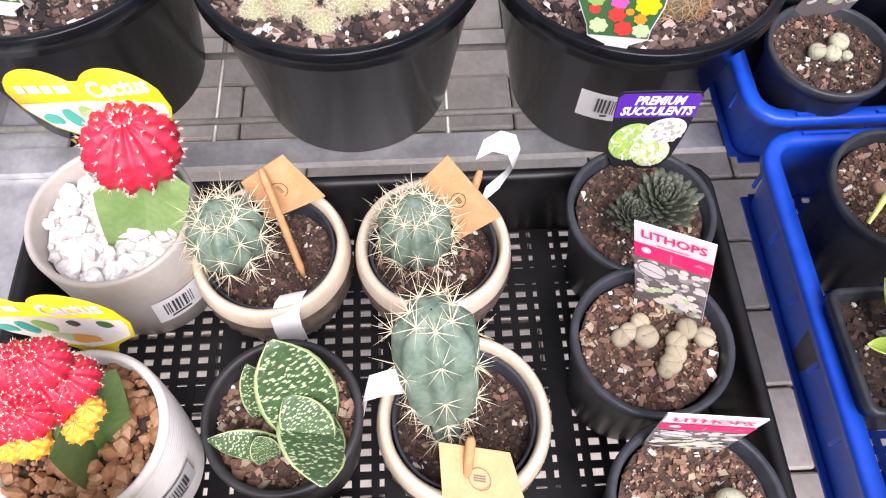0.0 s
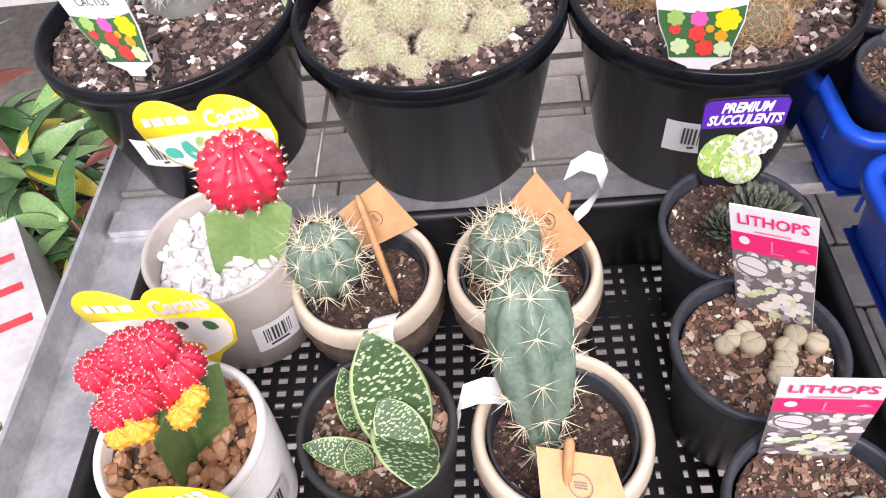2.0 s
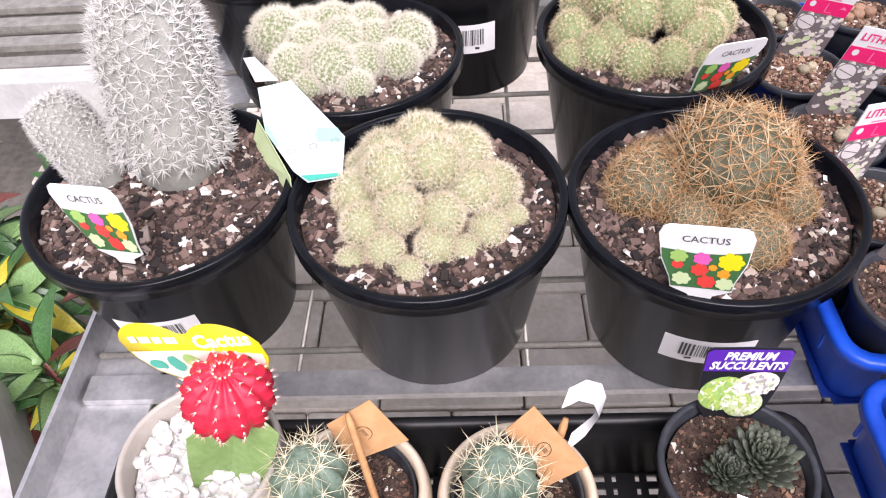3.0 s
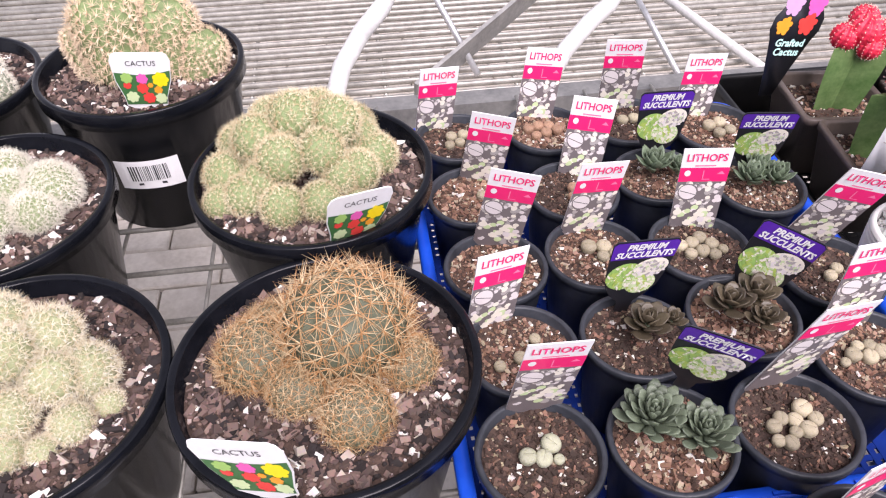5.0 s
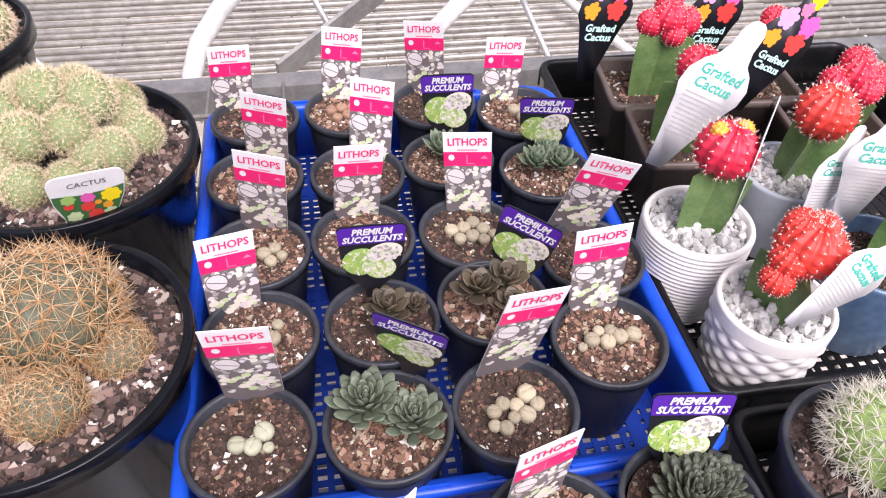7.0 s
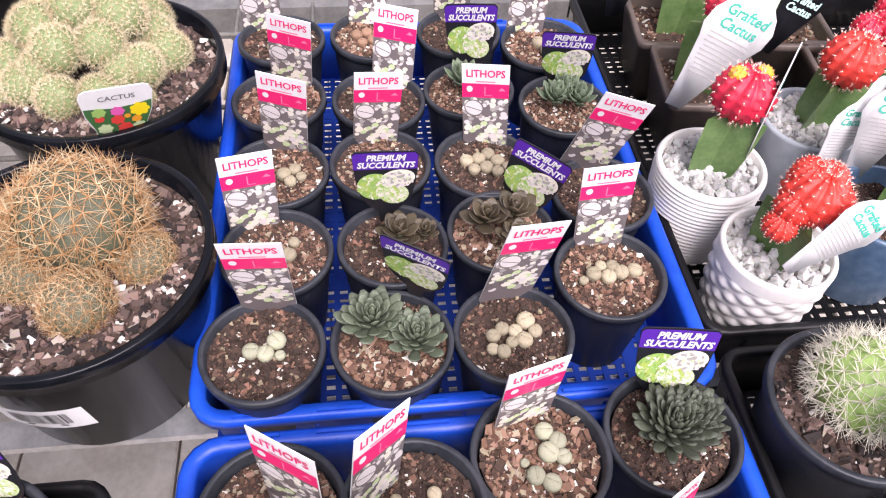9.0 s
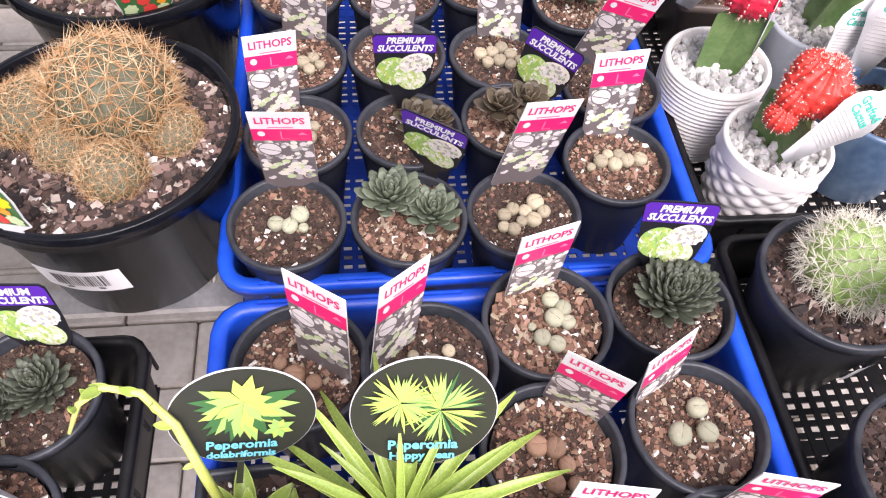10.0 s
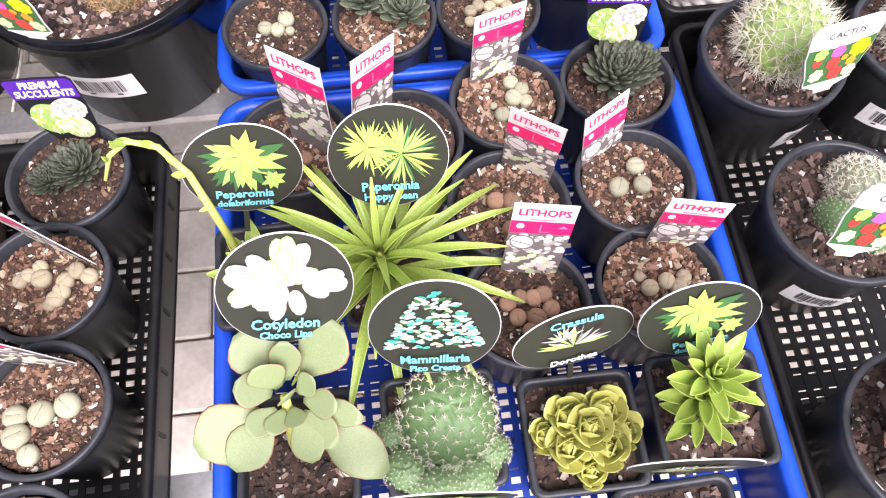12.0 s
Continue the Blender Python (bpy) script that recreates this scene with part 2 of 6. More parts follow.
# ---- bench: flat bars, side angle and a wide wire grid ----
bench = thing("display_bench", pose(0, 0, 0), "galvanised steel nursery bench with a wide wire grid top", "bench", kind="structure")
g = Geo().box(-0.165, 1.9, 0.622, 0.648, -0.030, -0.022, STEEL)
g.box(-0.165, 1.9, 0.642, 0.648, -0.060, -0.030, STEEL)
part("cross_bar", g, bench, smooth=False)
g = Geo().box(-0.17, -0.105, -0.3, 1.30, -0.034, -0.0305, STEEL).box(-0.172, -0.168, -0.3, 1.30, -0.034, 0.004, STEEL)
part("side_angle", g, bench, smooth=False)
# The rail lies in shade, which its darker steel colour imitates.
g = Geo().box(-0.2, 1.9, 1.300, 1.306, -0.085, -0.035, STEEL_SHADED).box(-0.2, 1.9, 1.306, 1.338, -0.041, -0.035, STEEL_SHADED)
part("back_rail", g, bench, smooth=False)
g = Geo().box(-0.165, 1.9, 0.24, 0.27, -0.04, -0.032, STEEL)
part("front_bar", g, bench, smooth=False)
for k in range(8):
    part("grid_wire", Geo().tube([(-0.165, 0.672 + 0.078 * k, -0.024), (1.9, 0.672 + 0.078 * k, -0.024)], 0.0033, WIRE), bench)
for k in range(19):
    part("grid_wire", Geo().tube([(-0.079 + 0.105 * k, 0.645, -0.0285), (-0.079 + 0.105 * k, 1.300, -0.0285)], 0.0024, WIRE), bench)
for x, y in ((-0.14, 0.3), (-0.14, 1.3), (1.5, 0.3), (1.5, 1.3)):
    part("leg", Geo().box(x - 0.015, x + 0.015, y - 0.015, y + 0.015, GROUND_Z, -0.035, STEEL), bench, smooth=False)

# ---- rear bench: close wire slats with bent tube legs folded on it ----
rear = thing("rear_bench", pose(-0.005, 0.353, -0.141) @ Matrix.Diagonal((1.07, 0.851, 1.15, 1)), "pale wire mesh bench behind with bent grey tubes", "bench", kind="structure")
for k in range(46):
    y = 1.43 + 0.034 * k
    part("mesh_wire", Geo().tube([(-1.4, y, -0.06 + 0.002 * math.sin(k * 1.7)), (2.6, y, -0.06 + 0.002 * math.sin(k * 2.3))], 0.0058, WIRE, 6), rear)
for k in range(16):
    part("cross_wire", Geo().tube([(-1.3 + 0.25 * k, 1.4, -0.068), (-1.3 + 0.25 * k, 3.0, -0.068)], 0.004, WIRE, 6), rear)
part("tube", Geo().tube([(0.352, 1.41, -0.05), (0.357, 1.425, -0.02), (0.375, 1.46, 0.02), (0.415, 1.52, 0.055), (0.455, 1.565, 0.08), (0.478, 1.6, 0.11), (0.49, 1.63, 0.18), (0.50, 1.66, 0.30)], 0.0165, TUBE, 14), rear)
part("tube", Geo().tube([(0.735, 1.43, -0.05), (0.745, 1.445, -0.02), (0.775, 1.48, 0.01), (0.83, 1.54, 0.035), (0.875, 1.58, 0.05), (0.905, 1.61, 0.08), (0.93, 1.65, 0.18)], 0.0165, TUBE, 14), rear)
part("tube", Geo().tube([(0.05, 1.55, -0.05), (0.02, 1.6, 0.1), (0.0, 1.62, 0.3)], 0.016, TUBE, 14), rear)
g = Geo()
a, b = Vector((0.50, 1.44, -0.03)), Vector((0.86, 1.75, 0.10))
d = (b - a).normalized()
s = Vector((0.0, -0.35, 0.94)) * 0.022
t = d.cross(s).normalized() * 0.004
g.loops([[a + s + t, a + s - t, a - s - t, a - s + t], [b + s + t, b + s - t, b - s - t, b - s + t]], STEEL_SHADED, False, True, True)
part("flat_brace", g, rear, smooth=False)
part("rod", Geo().tube([(0.16, 1.40, -0.03), (0.0, 1.62, 0.1)], 0.005, STEEL), rear)
part("rod", Geo().tube([(0.62, 1.50, -0.03), (0.50, 1.72, 0.16)], 0.006, STEEL), rear)
part("rod", Geo().tube([(1.0, 1.47, -0.05), (0.96, 1.9, 0.05)], 0.006, STEEL), rear)
part("rod", Geo().tube([(1.17, 1.45, -0.05), (0.98, 1.95, 0.02)], 0.009, TUBE), rear)


# ---- trays and crates ----
def slots(x0, x1, y0, y1, z, mat, px, py, wx, wy, th=0.0022):
    """A floor of crossing bars with open slots between."""
    g = Geo()
    nx, ny = round((x1 - x0) / px), round((y1 - y0) / py)
    for i in range(nx + 1):
        x = x0 + (x1 - x0) * i / nx
        w = wx * (2.6 if i % 9 == 0 else 1)
        g.box(x - w / 2, x + w / 2, y0, y1, z - th, z, mat)
    for j in range(ny + 1):
        y = y0 + (y1 - y0) * j / ny
        w = wy * (2.4 if j % 8 == 0 else 1)
        g.box(x0, x1, y - w / 2, y + w / 2, z - th - 0.0004, z - 0.0004, mat)
    return g


def tray(x0, x1, y0, y1, h, label, mat, name="nursery_tray", lip=0.008, px=0.0135, py=0.0105, wx=0.0056, wy=0.0054, taper=0.006, corner=0.022):
    cx, cy, hx, hy = (x0 + x1) / 2, (y0 + y1) / 2, (x1 - x0) / 2, (y1 - y0) / 2
    ob = thing(name, pose(cx, cy, -0.018), label, "crate" if mat == BLUE else "tray")
    g = Geo()
    ring = lambda d, z, r=corner: rounded(hx - d, hy - d, max(0.004, r - d), z)
    g.loops([ring(taper + lip, 0.0), ring(lip + 0.001, h - 0.006), ring(lip, h - 0.001), ring(0.003, h), ring(0.0, h - 0.002), ring(0.0, h - 0.011), ring(0.002, h - 0.011), ring(0.003, h - 0.004), ring(lip - 0.003, h - 0.006), ring(taper + lip - 0.003, 0.0)], mat, close=True)
    part("wall", g, ob)
    d = taper + lip - 0.001
    # Blue crates get the floor colour with pot shade painted in.
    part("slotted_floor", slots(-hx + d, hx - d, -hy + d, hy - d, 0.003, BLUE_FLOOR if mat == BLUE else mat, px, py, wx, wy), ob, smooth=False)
    n = int(hx * 2 / 0.06)
    g = Geo()
    for side in (-1, 1):
        for i in range(n):
            x = -hx + 0.04 + (2 * hx - 0.08) * i / max(1, n - 1)
            g.box(x - 0.0015, x + 0.0015, side * (hy - 0.0015) - 0.001, side * (hy - 0.0015) + 0.001, h - 0.03, h - 0.004, mat)
        for i in range(int(hy * 2 / 0.05)):
            y = -hy + 0.04 + 0.05 * i
            g.box(side * (hx - 0.0015) - 0.001, side * (hx - 0.0015) + 0.001, y - 0.0015, y + 0.0015, h - 0.03, h - 0.004, mat)
    part("ribbing", g, ob, smooth=False)
    if mat == BLUE:
        g = Geo()
        for side in (-1, 1):
            for i in range(6):
                x = -hx * 0.75 + hx * 1.5 * i / 5
                g.box(x - 0.018, x + 0.018, side * (hy - 0.005) - 0.0012, side * (hy - 0.005) + 0.0012, h, h + 0.0022, mat)
        part("ridge_strip", g, ob, smooth=False)
    return ob


tray(-0.072, 0.424, 0.15, 0.556, 0.073, "black slotted plastic nursery tray on a steel bench", TRAY_BLACK)
tray(0.900, 1.33, 0.10, 0.632, 0.060, "black slotted plastic tray beside a blue crate", TRAY_BLACK)
tray(0.898, 1.36, 0.644, 1.20, 0.060, "black plastic tray with glazed and square pots", TRAY_BLACK)
tray(0.467, 0.892, 0.590, 1.118, 0.072, "blue plastic crate full of small potted succulents", BLUE, "plastic_crate", lip=0.012, corner=0.03)
tray(0.467, 0.890, 0.06, 0.582, 0.072, "blue plastic crate with succulents and living stones", BLUE, "plastic_crate", lip=0.012, corner=0.03)


# ---- pots ----
def shell(r_top, h, r_bot, wall=0.0022, lip=0.0025, lip_h=0.008):
    """The closed outline of a thin nursery pot."""
    rl = r_top - lip
    return [(0.002, 0.0), (r_bot, 0.0), (r_bot + (rl - r_bot) * (h - lip_h - 0.003) / h, h - lip_h - 0.003), (rl + 0.0002, h - lip_h), (r_top, h - lip_h), (r_top, h - 0.001), (r_top - 0.001, h), (rl - wall + 0.001, h), (rl - wall, h - 0.0015), (r_bot - wall, 0.003), (0.002, 0.003)]


def pot_mesh(name, outline, mat, seg=44, wave=None):
    return Geo().lathe(outline, mat, seg, close=True, wave=wave).mesh(name)


POT_SMALL = pot_mesh("pot", shell(0.0480, 0.100, 0.035), PLASTIC)
POT_WIDE = pot_mesh("pot", shell(0.0500, 0.100, 0.037), PLASTIC)
POT_LARGE = pot_mesh("pot", shell(0.1135, 0.152, 0.084, 0.003, 0.004, 0.016), PLASTIC_BIG, 72, wave=lambda r, z, i: (0.0008 * math.cos(i * math.pi / 3) if 0.02 < z < 0.13 else 0))
POT_MID = pot_mesh("pot", shell(0.064, 0.108, 0.049, 0.0025, 0.003, 0.010), PLASTIC, 56)


def chip(g, p, size, mat, flatness=0.45):
    """A splinter or crumb: a squashed, uneven box."""
    a, b, c = size * random.uniform(0.6, 1.5), size * random.uniform(0.4, 0.9), size * flatness * random.uniform(0.5, 1.2)
    m = Matrix.Translation(p) @ Euler((random.uniform(-0.6, 0.6), random.uniform(-0.6, 0.6), random.uniform(0, 6.3))).to_matrix().to_4x4()
    v = [m @ Vector((sx * a * random.uniform(0.55, 1), sy * b * random.uniform(0.55, 1), sz * c * random.uniform(0.6, 1))) for sz in (-1, 1) for sy in (-1, 1) for sx in (-1, 1)]
    g.add(v, [(0, 2, 3, 1), (4, 5, 7, 6), (0, 1, 5, 4), (1, 3, 7, 5), (3, 2, 6, 7), (2, 0, 4, 6)], mat)


def grit(g, p, size, mat):
    """A rounded little stone."""
    m = Matrix.Translation(p) @ Euler((random.uniform(0, 6), random.uniform(0, 6), random.uniform(0, 6))).to_matrix().to_4x4() @ Matrix.Diagonal((size * random.uniform(0.8, 1.2), size * random.uniform(0.6, 1.0), size * random.uniform(0.5, 0.9), 1))
    v, f = ICO
    g.add([m @ (Vector(q) * random.uniform(0.82, 1.12)) for q in v], f, mat)


def ico():
    bm = bmesh.new()
    bmesh.ops.create_icosphere(bm, subdivisions=1, radius=1.0)
    bm.verts.ensure_lookup_table()
    out = [tuple(v.co) for v in bm.verts], [tuple(v.index for v in f.verts) for f in bm.faces]
    bm.free()
    return out


ICO = ico()


def bed(radius, count, size, loose, fill, seed, stones=False, square=False):
    """A soil surface with its loose bits."""
    random.seed(seed)
    g = Geo()
    n, rings = 28, 9
    ringsets = []
    for k in range(rings):
        r = radius * (0.04 + 0.96 * k / (rings - 1))
        ring = []
        for i in range(n):
            a = 2 * math.pi * i / n
            x, y = r * math.cos(a), r * math.sin(a)
            if square:
                q = max(abs(math.cos(a)), abs(math.sin(a)))
                x, y = x / q, y / q
            ring.append((x, y, 0.0035 * noise.noise(Vector((x * 45, y * 45, seed))) * (1 - k / rings * 0.4)))
        ringsets.append(ring)
    g.loops(ringsets, fill, False, True)
    for _ in range(count):
        if square:
            x, y = random.uniform(-0.96, 0.96) * radius, random.uniform(-0.96, 0.96) * radius
        else:
            r, a = radius * 0.97 * math.sqrt(random.random()), random.uniform(0, 6.283)
            x, y = r * math.cos(a), r * math.sin(a)
        z = 0.0035 * noise.noise(Vector((x * 45, y * 45, seed)))
        s = size * random.choice((0.35, 0.45, 0.6, 0.8, 1.0, 1.4))
        if stones:
            grit(g, (x, y, z + s * random.uniform(0.1, 0.9)), s, loose)
        elif random.random() < 0.35:
            grit(g, (x, y, z + s * 0.2), s * 0.55, loose)
        else:
            chip(g, (x, y, z + s * random.uniform(0.05, 0.35)), s, loose)
    return g.mesh("soil", False)


SOILS = [bed(0.0425, 1300, 0.0021 + 0.0003 * (k % 3), CHIPS if k % 2 == 0 else CHIPS_DARK, SOIL, k) for k in range(5)]
SOILS_BIG = [bed(0.1055, 3400, 0.0038, CHIPS_BIG, SOIL, 10 + k) for k in range(3)]
SOIL_MID = bed(0.058, 800, 0.0036, CHIPS_BIG, SOIL, 21)


# ---- printed plant tags, with the origin at the middle of the top edge ----
def card(outline, mat=CARD, thick=0.0009):
    """A stiff card cut to an outline in the x-z plane."""
    n = len(outline)
    return Geo().loops([[(x, -thick / 2, z) for x, z in outline], [(x, thick / 2, z) for x, z in outline]], mat, False, True, True)


def rect(x0, x1, z0, z1):
    return [(x0, z0), (x1, z0), (x1, z1), (x0, z1)]


FRONT = -0.0009


def lithops_tag_meshes():
    w = 0.0215
    base = card([(-w, -0.098), (w, -0.098), (w, 0), (-w, 0)]).mesh("tag", False)
    g = Geo()
    g.poly(rect(-w, w, -0.0295, -0.0165), FRONT, PINK)
    g.oval(-0.0145, -0.0215, 0.0028, 0.0028, FRONT - 0.0002, CARD)
    g.poly(rect(-0.001, 0.0, -0.0265, -0.019), FRONT - 0.0002, PINK_SOFT)
    g.poly(rect(-0.001, 0.006, -0.0275, -0.0268), FRONT - 0.0002, PINK_SOFT)
    g.poly([(0.0115, -0.0225), (0.0185, -0.0225), (0.015, -0.0195)], FRONT - 0.0002, PINK_SOFT)
    g.poly(rect(-0.009, 0.009, -0.0152, -0.0142), FRONT, PINK_SOFT)
    g.poly(rect(-w, w, -0.052, -0.0295), FRONT, DUSKPRINT)
    random.seed(5)
    for i in range(70):
        x, z, r = random.uniform(-0.0195, 0.0195), random.uniform(-0.0505, -0.031), random.uniform(0.0012, 0.0026)
        g.oval(x, z, r * 1.25, r, FRONT - 0.0001 - 0.000003 * i, random.choice((STONEPRINT, STONEPRINT, GREYPRINT, CREAMPRINT, GREYPRINT, DUSKPRINT)), 9, random.uniform(-1, 1))
    g.oval(-0.0105, -0.0395, 0.0094, 0.0082, FRONT - 0.0004, DUSKPRINT, turn=-0.3)
    g.oval(-0.0108, -0.0392, 0.0082, 0.0069, FRONT - 0.0005, STONEPRINT, turn=-0.3)
    g.poly([(-0.018, -0.0375), (-0.0035, -0.0415), (-0.0035, -0.0421), (-0.018, -0.0381)], FRONT - 0.0006, INK)
    g.poly(rect(-w, w, -0.098, -0.052), FRONT, DUSKPRINT)
    for i in range(54):
        r = random.uniform(0.0014, 0.0034)
        g.oval(random.uniform(-0.019, 0.019), random.uniform(-0.078, -0.0535), r * 1.3, r, FRONT - 0.0002 - 0.00001 * i, random.choice((PALEGREEN, STONEPRINT, DUSKPRINT, CREAMPRINT, CREAMPRINT, GREYPRINT)), 10, random.uniform(-0.5, 0.5))
    return base, g.mesh("print", False)


LITHOPS_TAG, LITHOPS_PRINT = lithops_tag_meshes()


def premium_tag_meshes():
    # a broad head with rounded corners that narrows to a stake
    side = [(0.0262, -0.003), (0.0255, -0.018), (0.0245, -0.03), (0.0215, -0.045), (0.015, -0.055), (0.007, -0.062), (0.006, -0.075)]
    outline = [(-x, z) for x, z in reversed(side)] + [(-0.0235, -0.0006), (0.0, 0.0), (0.0235, -0.0006)] + side
    outline = outline[::-1]
    base = card(outline, BLACKCARD).mesh("tag", False)
    g = Geo()
    g.poly([(-0.0255, -0.0165), (0.0253, -0.0165), (0.0258, -0.0035), (0.0232, -0.0012), (0.0, -0.0008), (-0.0232, -0.0012), (-0.0258, -0.0035)], FRONT, PURPLE)
    g.oval(-0.0085, -0.034, 0.0155, 0.0135, FRONT, GREENPRINT, 20)
    g.oval(0.0095, -0.0262, 0.0145, 0.0092, FRONT - 0.0002, CREAMPRINT, 20, 0.2)
    g.oval(0.0065, -0.042, 0.0125, 0.0105, FRONT - 0.0001, PALEGREEN, 18)
    random.seed(8)
    for i in range(120):
        a, r, t = random.uniform(0, 6.28), math.sqrt(random.random()), random.uniform(0, 3.14)
        g.oval(-0.0085 + 0.0138 * r * math.cos(a), -0.034 + 0.0118 * r * math.sin(a), 0.0026, 0.0009, FRONT - 0.0004 - 0.000003 * i, random.choice((LIMEPRINT, PALEGREEN, GREENPRINT, CREAMPRINT, LIMEPRINT)), 7, t)
        g.oval(0.0095 + 0.0128 * r * math.cos(a + 2), -0.0262 + 0.0078 * r * math.sin(a + 2), 0.0017, 0.0011, FRONT - 0.0005 - 0.000003 * i, random.choice((STONEPRINT, CREAMPRINT, CREAMPRINT, PALEGREEN, GREYPRINT)), 7, t)
        g.oval(0.0065 + 0.0108 * r * math.cos(a + 1), -0.042 + 0.009 * r * math.sin(a + 1), 0.002, 0.001, FRONT - 0.0004 - 0.000003 * i, random.choice((PALEGREEN, CREAMPRINT, CREAMPRINT, LIMEPRINT)), 7, t)
    return base, g.mesh("print", False)


PREMIUM_TAG, PREMIUM_PRINT = premium_tag_meshes()


def cactus_tag_meshes():
    side = [(0.026, -0.002), (0.0285, -0.008), (0.0265, -0.03), (0.021, -0.047), (0.02, -0.056), (0.008, -0.062), (0.007, -0.066)]
    outline = [(-x, z) for x, z in reversed(side)] + [(-0.022, 0.0), (0.022, 0.0)] + side
    base = card(outline[::-1], CARD).mesh("tag", False)
    g = Geo()
    g.poly([(-0.0195, -0.0545), (0.0195, -0.0545), (0.0205, -0.046), (0.026, -0.028), (0.0268, -0.018), (0.012, -0.0215), (-0.005, -0.0225), (-0.0265, -0.0195), (-0.026, -0.028), (-0.0205, -0.046)], FRONT, DARKGREEN)
    random.seed(9)
    spots = [(0.0165, -0.0275, 0.0085, YELLOWPRINT), (-0.001, -0.0265, 0.006, MAGENTA), (-0.016, -0.033, 0.0042, REDPRINT), (-0.002, -0.0365, 0.006, REDPRINT), (0.003, -0.047, 0.0065, REDPRINT), (0.013, -0.0385, 0.0045, ORANGEPRINT), (-0.0155, -0.025, 0.006, GREENPRINT), (-0.013, -0.0455, 0.0065, PALEGREEN), (0.0145, -0.0475, 0.0062, PALEGREEN), (0.006, -0.033, 0.003, ORANGEPRINT)]
    for k, (x, z, r, m) in enumerate(spots):
        for i in range(7):
            a = i * 0.9
            g.oval(x + 0.45 * r * math.cos(a), z + 0.45 * r * math.sin(a), r * 0.55, r * 0.4, FRONT - 0.0002 - 0.00001 * (7 * k + i), m, 8, a)
    return base, g.mesh("print", False)


CACTUS_TAG, CACTUS_PRINT = cactus_tag_meshes()


def put_tag(owner, where, kind):
    """where: foot x, y, z in the world, three turns, and how high the card stands out of the soil."""
    x, y, z, rx, ry, rz, h = where
    m = owner.matrix_basis.inverted() @ pose(x, y, z, rx, ry, rz) @ pose(0, 0, h) @ Matrix.Diagonal((1, 1, {"lithops": 1.34, "premium": 1.45, "cactus": 1.2}[kind], 1))
    base, prints = {"lithops": (LITHOPS_TAG, LITHOPS_PRINT), "premium": (PREMIUM_TAG, PREMIUM_PRINT), "cactus": (CACTUS_TAG, CACTUS_PRINT)}[kind]
    label = {"lithops": "white and pink printed LITHOPS plant tag", "premium": "black and purple PREMIUM SUCCULENTS plant tag", "cactus": "white CACTUS tag with flower picture"}[kind]
    tag = part("plant_tag", base, owner, m, label)
    part("print", prints, tag)
    if kind == "lithops":
        part("lettering", lettering("LITHOPS", 0.0092, PINK, 0.0, 0.00015), tag, pose(0, FRONT - 0.0002, -0.0078))
    elif kind == "premium":
        part("lettering", lettering("PREMIUM", 0.0074, CARD, 0.25, 0.0003), tag, pose(0, FRONT - 0.0005, -0.0054))
        part("lettering", lettering("SUCCULENTS", 0.0074, CARD, 0.25, 0.0003), tag, pose(0, FRONT - 0.0005, -0.0122))
    else:
        part("lettering", lettering("CACTUS", 0.0075, INK), tag, pose(0, FRONT - 0.0002, -0.0105))
    return tag


# ---- plants ----
def stone_mesh(cleft=True):
    """One living stone: two swollen lobes with a cleft between them."""
    g = Geo()
    n, k = 18, 9
    rings = []
    for j in range(k):
        b = math.pi / 2 * (j / (k - 1)) if j else 0
        ring = []
        for i in range(n):
            a = 2 * math.pi * i / n
            x, y, z = math.cos(a) * math.cos(b) ** 0.7, math.sin(a) * math.cos(b) ** 0.7, math.sin(b) ** 0.8 * 0.75
            if cleft:
                z -= 0.10 * math.exp(-((y / 0.08) ** 2)) * (z > 0.2)
            ring.append((x * 1.04, y, z))
        rings.append(ring)
    rings.insert(0, [(p[0] * 0.8, p[1] * 0.8, -0.6) for p in rings[0]])
    g.loops(rings, LITHOP, False, False, True)
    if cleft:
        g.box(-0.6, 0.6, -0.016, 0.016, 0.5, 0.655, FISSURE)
    return g


def stone_variants():
    out = []
    for mat in (LITHOP, LITHOP_RED, LITHOP_PALE):
        g = stone_mesh()
        g.mats[0] = mat
        out.append(g.mesh("stone_plant"))
    return out


STONES = stone_variants()


def leaf_mesh(profile, thick, curl, mats, n=8, fold=0.25, name="leaf"):
    """A fleshy leaf along +y from the origin: half widths at even steps, thickness, upward curl; mats: middle and edge."""
    g = Geo()
    k = len(profile)
    rings = []
    for j, w in enumerate(profile):
        s = j / (k - 1)
        y, z = s * math.cos(curl * s), s * math.sin(curl * s) * 1.0
        t = thick * (math.sin(math.pi * min(0.97, max(0.06, s * 0.9 + 0.1))) ** 0.6)
        ring = []
        for i in range(n):
            a = 2 * math.pi * i / n
            x = w * math.cos(a)
            ring.append((x, y, z + t * math.sin(a) + fold * w * abs(math.cos(a)) ** 2))
        rings.append(ring)
    g.loops(rings, mats[0], False, True, True)
    if len(mats) > 1:
        s = g.slot(mats[1])
        for q in range(len(g.f) - 2):
            i = q % n
            if i in (0, n - 1, n // 2 - 1, n // 2):
                g.m[q] = s
    return g.mesh(name)


